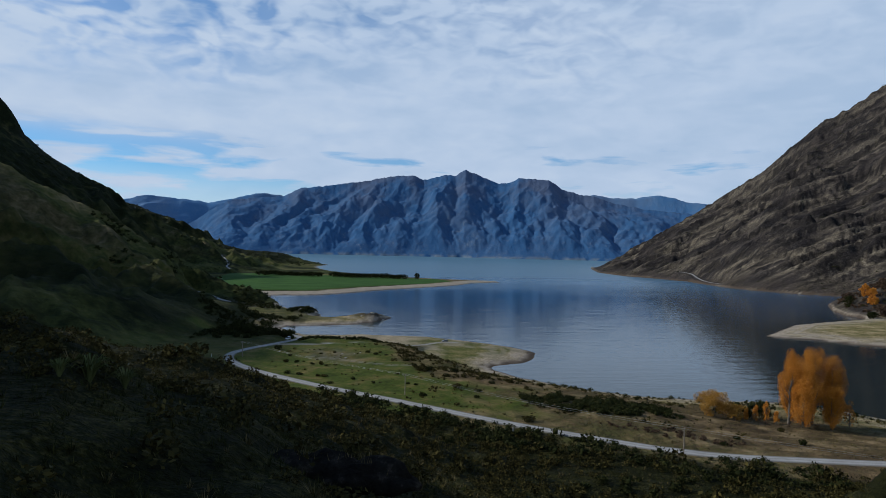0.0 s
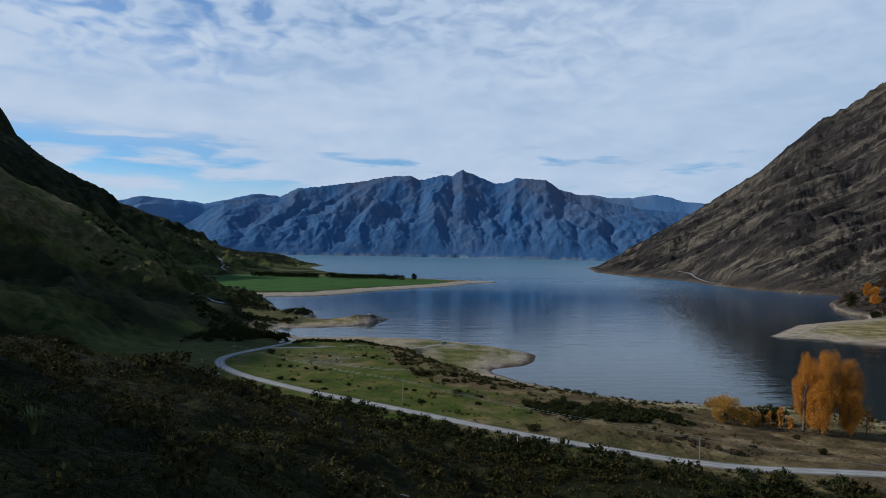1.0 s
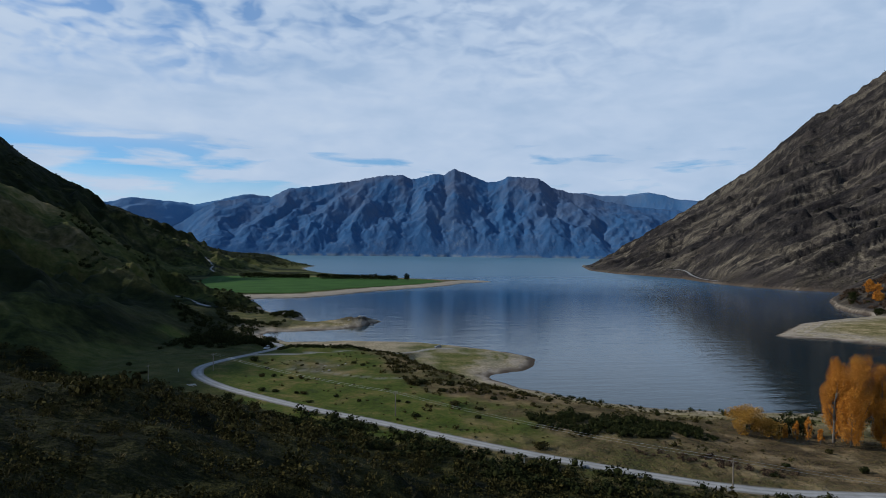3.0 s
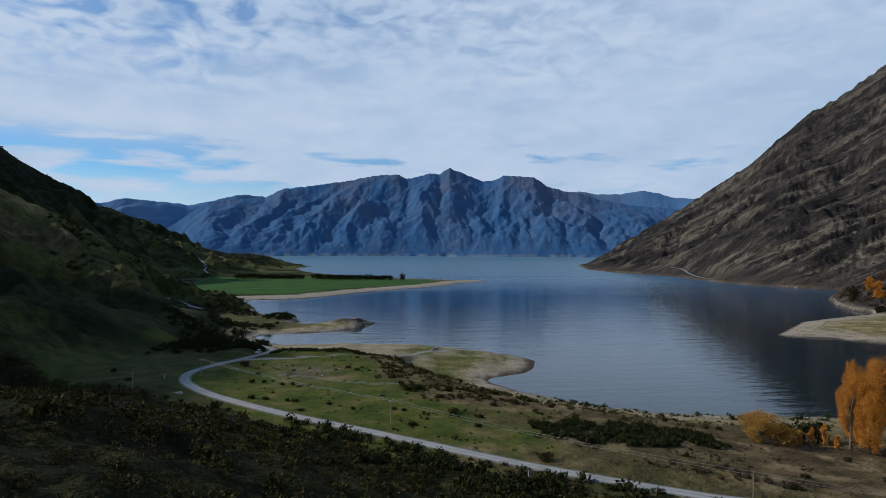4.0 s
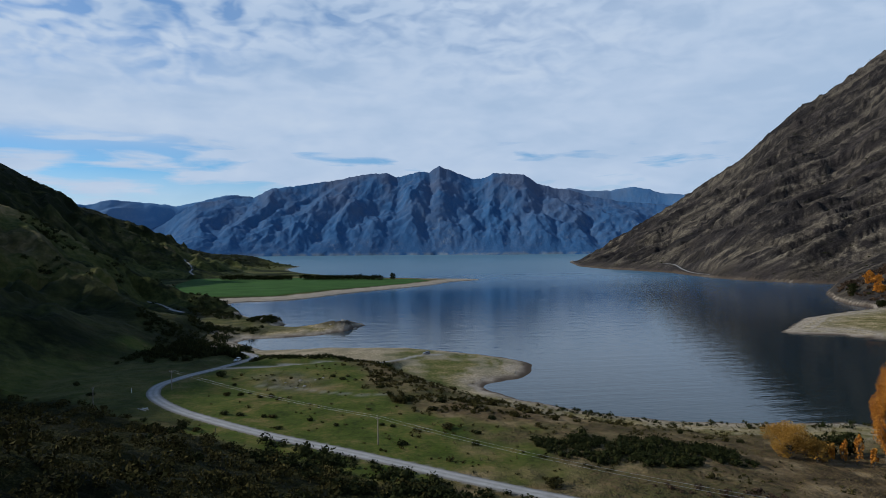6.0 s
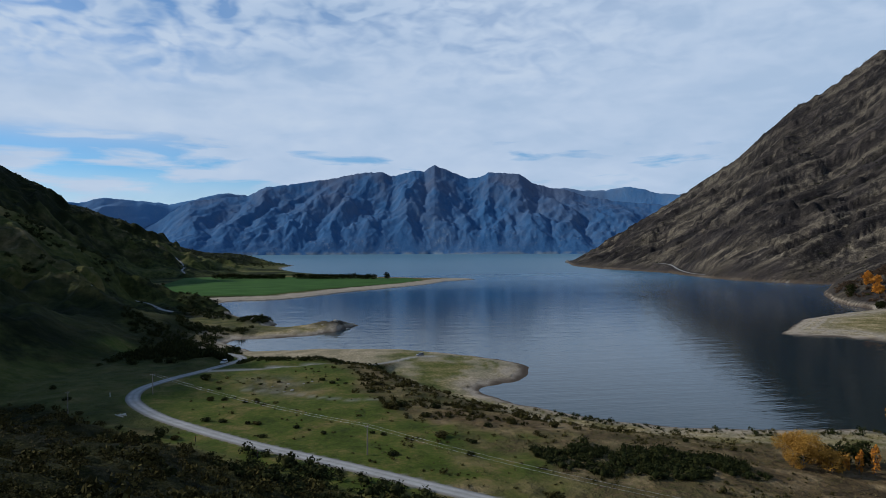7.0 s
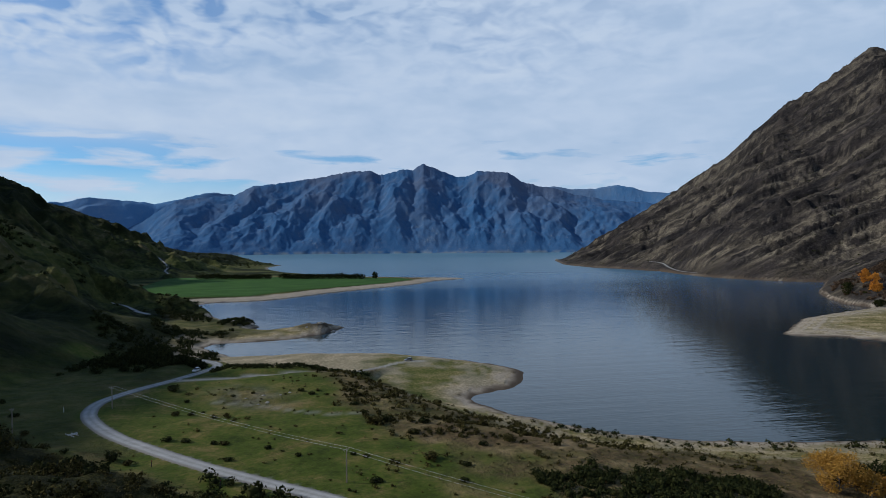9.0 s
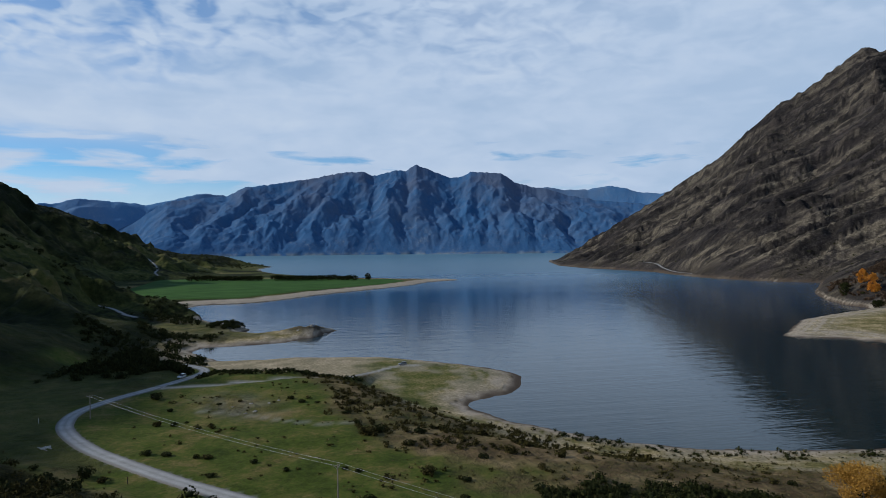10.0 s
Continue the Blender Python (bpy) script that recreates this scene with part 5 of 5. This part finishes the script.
for k, (x, y, t, w) in enumerate([(590, 712, 13, 7), (606, 730, 12, 7), (575, 640, 12, 7), (596, 655, 13, 8), (618, 690, 12, 7), (640, 720, 11, 8), (556, 636, 7, 5)]):
    tree("shore_tree", (x, y), t, w, 670 + k, "dull brown and olive tree on the eastern shore", BROWN_LEAF if k % 3 else DARK_LEAF, BARK, 600, 0.9, 0.04, False, "brown shore trees")

rng = np.random.default_rng(9)
for k in range(48):
    f = k / 47
    x, y = -190 + 280 * f + rng.normal(0, 1.5), 1318 - 66 * f**1.6 + rng.normal(0, 4)
    if 0.44 < f < 0.49:
        continue
    tree("shelter_tree", (x, y), rng.uniform(5.5, 8.5), rng.uniform(6.5, 9), 700 + k, "dark shelterbelt tree behind the green field", DARK_LEAF, BARK, 240, 1.1, 0.02, False, "shelterbelt trees")
tree("shelter_tree", (115, 1229), 13, 6.5, 760, "round dark tree standing apart at the end of the shelterbelt", DARK_LEAF, BARK, 500, 0.9, 0.08, False)

# ---- power line ----
STEEL = Mat("galvanised").done((0.45, 0.46, 0.47), 0.45, metal=0.9)
GLASSY = Mat("porcelain").done((0.30, 0.22, 0.17), 0.25, spec=0.5)
CABLE = Mat("cable").done((0.32, 0.33, 0.33), 0.5, metal=0.6)


def power_pole(x, y, tall, turn, arm, label):
    z = height(x, y)
    ob = thing("power_pole", pose(x, y, z, 0, 0, turn), label, "power pole", "power poles along the road")
    hung("pole", mesh_arrays("pole", *tube([(0, 0, -0.5), (0, 0, 0.02), (0, 0, tall * 0.5), (0, 0, tall), (0, 0, tall + 0.02)], (0.17, 0.17, 0.145, 0.115, 0.01), 12), POLE_WOOD, True), ob)
    bm = bmesh.new()
    box(bm, (arm, 0.12, 0.14), (0, 0.15, tall - 0.35), bevel=0.02)
    cross = part("crossarm", bm, POLE_WOOD, ob)
    tops = []
    for sx in (-0.46, -0.2, 0.2, 0.46) if arm > 2 else (-0.44, 0.44):
        v, f = tube([(0, 0, 0), (0, 0, 0.09), (0, 0, 0.11), (0, 0, 0.2), (0, 0, 0.24)], (0.02, 0.02, 0.055, 0.05, 0.02), 8)
        hung("insulator", mesh_arrays("insulator", v + (sx * arm, 0.15, tall - 0.28), f, GLASSY, True), cross)
        tops.append(pose(x, y, z, 0, 0, turn) @ Vector((sx * arm, 0.15, tall - 0.06)))
    for sx in (-1, 1):
        v, f = tube([(0.1 * sx, 0.1, tall - 1.0), (0.38 * arm * sx, 0.12, tall - 0.42)], (0.022, 0.022), 5)
        hung("brace", mesh_arrays("brace", v, f, STEEL), ob)
    return tops


POLES = [(180, 112, 8.4, 40, 1.8), (93.5, 165, 8.0, 42, 2.4), (22.5, 241, 7.9, 44, 2.0), (-51, 324, 7.6, 30, 2.0), (-71, 300, 7.4, 60, 1.6)]
tops = [power_pole(x, y, t, a, w, "weathered wooden power pole with a crossarm" + e) for (x, y, t, a, w), e in
        zip(POLES, (" beside the road", " close to the gravel road", " standing in the grass", " at the road bend", " on the shaded grass"))]


def wire(a, b, sag, label):
    a, b = np.array(a), np.array(b)
    pts = [a + (b - a) * t - np.array([0, 0, sag * 4 * t * (1 - t)]) for t in np.linspace(0, 1, 17)]
    return tagged(new("power_cable", mesh_arrays("power_cable", *tube(pts, [0.02] * 17, 5), CABLE, True)), label, "cable", "power cables")


for i, j in ((0, 1), (1, 2), (2, 3)):
    for s in (0, -1):
        wire(tops[i][s], tops[j][s], 1.3, "thin grey power cable hung between wooden poles")


# ---- roadside ----
WHITE_PAINT = Mat("white_paint")
WHITE_PAINT = WHITE_PAINT.done(WHITE_PAINT.ramp(WHITE_PAINT.noise(8, 3), (0.3, (0.55, 0.55, 0.53)), (0.7, (0.78, 0.78, 0.76))), 0.5)
BLACK_PAINT = Mat("black_paint").done((0.02, 0.02, 0.022), 0.5)
RED_REFLECT = Mat("red_reflector").done((0.5, 0.03, 0.02), 0.2)


def marker_post(x, y, turn, material, label):
    ob = thing("marker_post", pose(x, y, height(x, y), 0, 0, turn), label, "marker post", "roadside marker posts")
    bm = bmesh.new()
    box(bm, (0.16, 0.12, 1.9), (0, 0, 0.75), bevel=0.02)
    part("post", bm, material, ob)
    bm = bmesh.new()
    box(bm, (0.10, 0.02, 0.14), (0, -0.075, 1.5), bevel=0.005)
    part("reflector", bm, RED_REFLECT, ob)


for x, y, turn, mat, lab in ((-5.5, 244, 40, BLACK_PAINT, "dark roadside marker post with a reflector"), (-24, 261, 40, BLACK_PAINT, "dark roadside marker post with a reflector"),
                             (52, 191, 40, WHITE_PAINT, "white roadside marker post with a reflector"), (-65, 322, 80, WHITE_PAINT, "white roadside marker post with a reflector")):
    marker_post(x, y, turn, mat, lab)

CONCRETE = Mat("concrete")
CONCRETE = CONCRETE.done(CONCRETE.ramp(CONCRETE.noise(2.5, 5), (0.3, (0.28, 0.265, 0.24)), (0.7, (0.46, 0.44, 0.40))), 0.85)


def culvert(x, y, turn):
    ob = thing("culvert", pose(x, y, height(x, y) - 0.1, 0, 0, turn), "pale concrete culvert headwall beside the road bend", "culvert")
    for side in (0, 1):
        bm = bmesh.new()
        box(bm, (5.0 - side, 0.22, 0.42), (0, side * 1.4, 0.12), bevel=0.03)
        part("headwall", bm, CONCRETE, ob)
    v, f = tube([(-0.2, -0.5, 0.2), (-0.2, 2.2, 0.2)], (0.35, 0.35), 12)
    hung("pipe", mesh_arrays("pipe", v, f, CONCRETE, True), ob)


culvert(-53.5, 293.5, -45)


# ---- vehicles ----
def paint(name, c):
    return Mat(name).done(c, 0.3, spec=0.5)


CAR_WHITE, CAR_GREY = paint("silver_car_paint", (0.42, 0.43, 0.44)), paint("grey_car_paint", (0.16, 0.17, 0.18))
TINTED, RUBBER, LAMP_RED = paint("tinted_glass", (0.012, 0.014, 0.016)), Mat("rubber").done((0.025, 0.025, 0.025), 0.85), paint("red_lens", (0.4, 0.02, 0.02))
LAMP_CLEAR = paint("clear_lens", (0.6, 0.6, 0.58))


def car(x, y, z, turn, body_paint, label):
    ob = thing("car", pose(x, y, z, 0, 0, turn), label, "car")
    bm = bmesh.new()
    sec = [(-2.25, 0.55, 0.95, 0.78), (-2.1, 0.35, 1.02, 0.88), (-1.2, 0.32, 1.05, 0.9), (0.9, 0.32, 1.05, 0.9), (1.9, 0.36, 0.95, 0.87), (2.25, 0.5, 0.8, 0.72)]
    rings = [[bm.verts.new(p) for p in ((sx, -w, lo), (sx, -w, hi - 0.1), (sx, -w * 0.92, hi), (sx, w * 0.92, hi), (sx, w, hi - 0.1), (sx, w, lo))] for sx, lo, hi, w in sec]
    for a, b in zip(rings, rings[1:]):
        for k in range(6):
            bm.faces.new((a[k], a[(k + 1) % 6], b[(k + 1) % 6], b[k]))
    bm.faces.new(rings[0])
    bm.faces.new(rings[-1])
    part("body", bm, body_paint, ob)
    bm = bmesh.new()
    sec = [(-2.12, 1.0, 0.80), (-1.85, 1.58, 0.70), (0.15, 1.62, 0.70), (0.95, 1.02, 0.80)]
    lo = [[bm.verts.new((sx, s * 0.84, 1.0)) for s in (-1, 1)] for sx, _, _ in (sec[0], sec[-1])]
    hi = [[bm.verts.new((sx, s * w, h)) for s in (-1, 1)] for sx, h, w in sec[1:3]]
    for q in ((lo[0][0], lo[0][1], hi[0][1], hi[0][0]), (hi[1][0], hi[1][1], lo[1][1], lo[1][0]),
              (lo[0][0], hi[0][0], hi[1][0], lo[1][0]), (lo[0][1], lo[1][1], hi[1][1], hi[0][1]), (hi[0][0], hi[0][1], hi[1][1], hi[1][0])):
        bm.faces.new(q)
    cabin = part("windows", bm, TINTED, ob)
    bm = bmesh.new()
    box(bm, (2.05, 1.44, 0.06), (-0.85, 0, 1.63), bevel=0.02)
    part("roof", bm, body_paint, ob)
    for sx in (-1.35, 1.4):
        for sy in (-0.82, 0.82):
            v, f = tube([(sx, sy - 0.11, 0.34), (sx, sy - 0.1, 0.34), (sx, sy + 0.1, 0.34), (sx, sy + 0.11, 0.34)], (0.24, 0.34, 0.34, 0.24), 14)
            tyre = hung("wheel", mesh_arrays("wheel", v, f, RUBBER, True), ob)
            v, f = tube([(sx, sy - 0.12, 0.34), (sx, sy + 0.12, 0.34)], (0.2, 0.2), 10)
            hung("rim", mesh_arrays("rim", v, f, STEEL), tyre)
    for sx, mat, nm in ((-2.25, LAMP_RED, "taillight"), (2.2, LAMP_CLEAR, "headlight")):
        for sy in (-0.6, 0.6):
            bm = bmesh.new()
            box(bm, (0.08, 0.26, 0.14), (sx, sy, 0.82), bevel=0.02)
            part(nm, bm, mat, ob)
    return ob


car(-36.5, 393, 12.25, 248, CAR_WHITE, "small silver car on the gravel road")
car(65, 447, height(65, 447), 200, CAR_GREY, "grey four wheel drive parked on the low headland")

# ---- stones and flax ----
STONE = Mat("stone")
STONE = STONE.done(STONE.ramp(STONE.noise(1.5, 6, 0.65), (0.32, (0.10, 0.092, 0.08)), (0.68, (0.30, 0.28, 0.24))), 0.9, STONE.bump(STONE.noise(4, 5), 0.7, 0.1))


def boulder_mesh(seed):
    rng = np.random.default_rng(seed)
    bm = bmesh.new()
    bmesh.ops.create_icosphere(bm, subdivisions=2, radius=1.0)
    for v in bm.verts:
        k = 1 + 0.32 * noise.noise(v.co * 1.3 + Vector((seed, 0, 0))) + 0.12 * noise.noise(v.co * 3.1)
        v.co = Vector((v.co.x * k, v.co.y * k * 0.8, max(v.co.z * k * 0.6, -0.25)))
    me = bpy.data.meshes.new("boulder")
    bm.to_mesh(me)
    bm.free()
    me.materials.append(STONE)
    return me


stones = [boulder_mesh(k) for k in range(4)]
rng = np.random.default_rng(31)
for k, (x, y, s) in enumerate([(-3, 333, 0.8), (-4, 323, 0.7), (-1, 324, 0.9), (3, 331, 0.6), (6, 334, 0.7), (-9, 331, 0.6), (40, 612, 2.0), (28, 600, 2.4), (18, 603, 2.2), (8, 598, 1.8),
                              (33, 622, 1.6), (-36, 636, 2.6), (-42, 644, 3.0), (-50, 636, 2.4), (848, 2268, 7), (838, 2240, 5), (826, 2215, 4), (4, 92, 1.3), (12, 99, 0.9), (9, 97, 1.0)]):
    ob = new("boulder", stones[k % 4])
    ob.matrix_basis = settle(ob, x, y, s, s * 0.9, rng.uniform(0, 6), 0.1 * s)
    tagged(ob, "weathered grey schist boulder half sunk in the ground", "rock", "boulders")


def rock_outcrop(x, y, size, turn, seed):
    """A low bluff of dark schist in slabs, with dry grass along its top."""
    ob = thing("rock_outcrop", settle(None, x, y, 1.0, turn=turn), "dark schist outcrop with dry grass along its top", "rock")
    rng = np.random.default_rng(seed)
    tops = []
    for k in range(9):
        w, d_, t = rng.uniform(0.22, 0.42) * size, rng.uniform(0.14, 0.24) * size, rng.uniform(0.10, 0.24) * size
        px, py = (k / 8 - 0.5) * size * 1.5, rng.normal(0, 0.07) * size
        bm = bmesh.new()
        bmesh.ops.create_icosphere(bm, subdivisions=3, radius=1.0)
        for v in bm.verts:
            q = v.co * 1.1 + Vector((seed + 3.7 * k, 0, 0))
            r = 1 + 0.35 * noise.noise(q) + 0.16 * noise.noise(q * 2.7) + 0.07 * noise.noise(q * 6)
            step = 0.10 * math.floor(v.co.z * 5) / 5
            v.co = Vector((px + v.co.x * w * (r - step), py + v.co.y * d_ * (r - step), max(v.co.z * r, -0.6) * t))
        part("slab", bm, STONE_DARK, ob, smooth=True)
        tops.append((px, py, t * 0.95))
    blades = []
    for px, py, pz in tops:
        for _ in range(46):
            a, l = rng.uniform(0, 6.28), rng.uniform(0.25, 0.6)
            b = np.array([px + rng.normal(0, 0.12) * size, py + rng.normal(0.04, 0.06) * size, pz - 0.25])
            blades.append(([b + (0.04 * math.sin(a), -0.04 * math.cos(a), 0), b - (0.04 * math.sin(a), -0.04 * math.cos(a), 0), b + (0.4 * l * math.cos(a), 0.4 * l * math.sin(a), l)], [(0, 1, 2)]))
    hung("dry_grass", mesh_arrays("dry_grass", *joined([(np.array(v), f) for v, f in blades]), TUSSOCK_LEAF), ob, "pale dry grass")


STONE_DARK = Mat("dark_schist")
STONE_DARK = STONE_DARK.done(STONE_DARK.ramp(STONE_DARK.noise(0.9, 7, 0.7), (0.34, (0.008, 0.007, 0.006)), (0.55, (0.024, 0.021, 0.017)), (0.7, (0.085, 0.074, 0.058))), 0.9,
                             STONE_DARK.bump(STONE_DARK.noise(2.2, 6, 0.7, STONE_DARK.pos(1, 1, 2.2)), 1.0, 0.5), spec=0.03)
rock_outcrop(1.5, 39, 6.5, -0.25, 5)


def flax(x, y, size, seed):
    """A clump of sword leaves that arch outward."""
    rng = np.random.default_rng(seed)
    ob = thing("flax_bush", settle(None, x, y, size), "pale green flax clump with arching sword leaves", "plant", "flax clumps")
    for k in range(46):
        a, reach, up = rng.uniform(0, 6.28), rng.uniform(0.35, 1.0), rng.uniform(0.7, 1.25)
        d, s = np.array([math.cos(a), math.sin(a), 0]), np.array([-math.sin(a), math.cos(a), 0]) * 0.045
        mids = [d * 0.08, d * reach * 0.35 + (0, 0, up * 0.7), d * reach * 0.7 + (0, 0, up), d * reach + (0, 0, up * 0.82)]
        v = []
        for m_, w in zip(mids, (1.0, 1.1, 0.7, 0.05)):
            v += [m_ - s * w, m_ - np.array([0, 0, 0.03]), m_ + s * w]
        f = [(j * 3 + i, j * 3 + i + 1, j * 3 + i + 4, j * 3 + i + 3) for j in range(3) for i in range(2)]
        hung("leaf", mesh_arrays("leaf", np.array(v), f, FLAX_LEAF, True), ob)


for k, (x, y, s) in enumerate(((-12.5, 41, 1.5), (-11, 43, 1.1), (-13, 38, 0.9), (4, 62, 1.0))):
    flax(x, y, s, 900 + k)
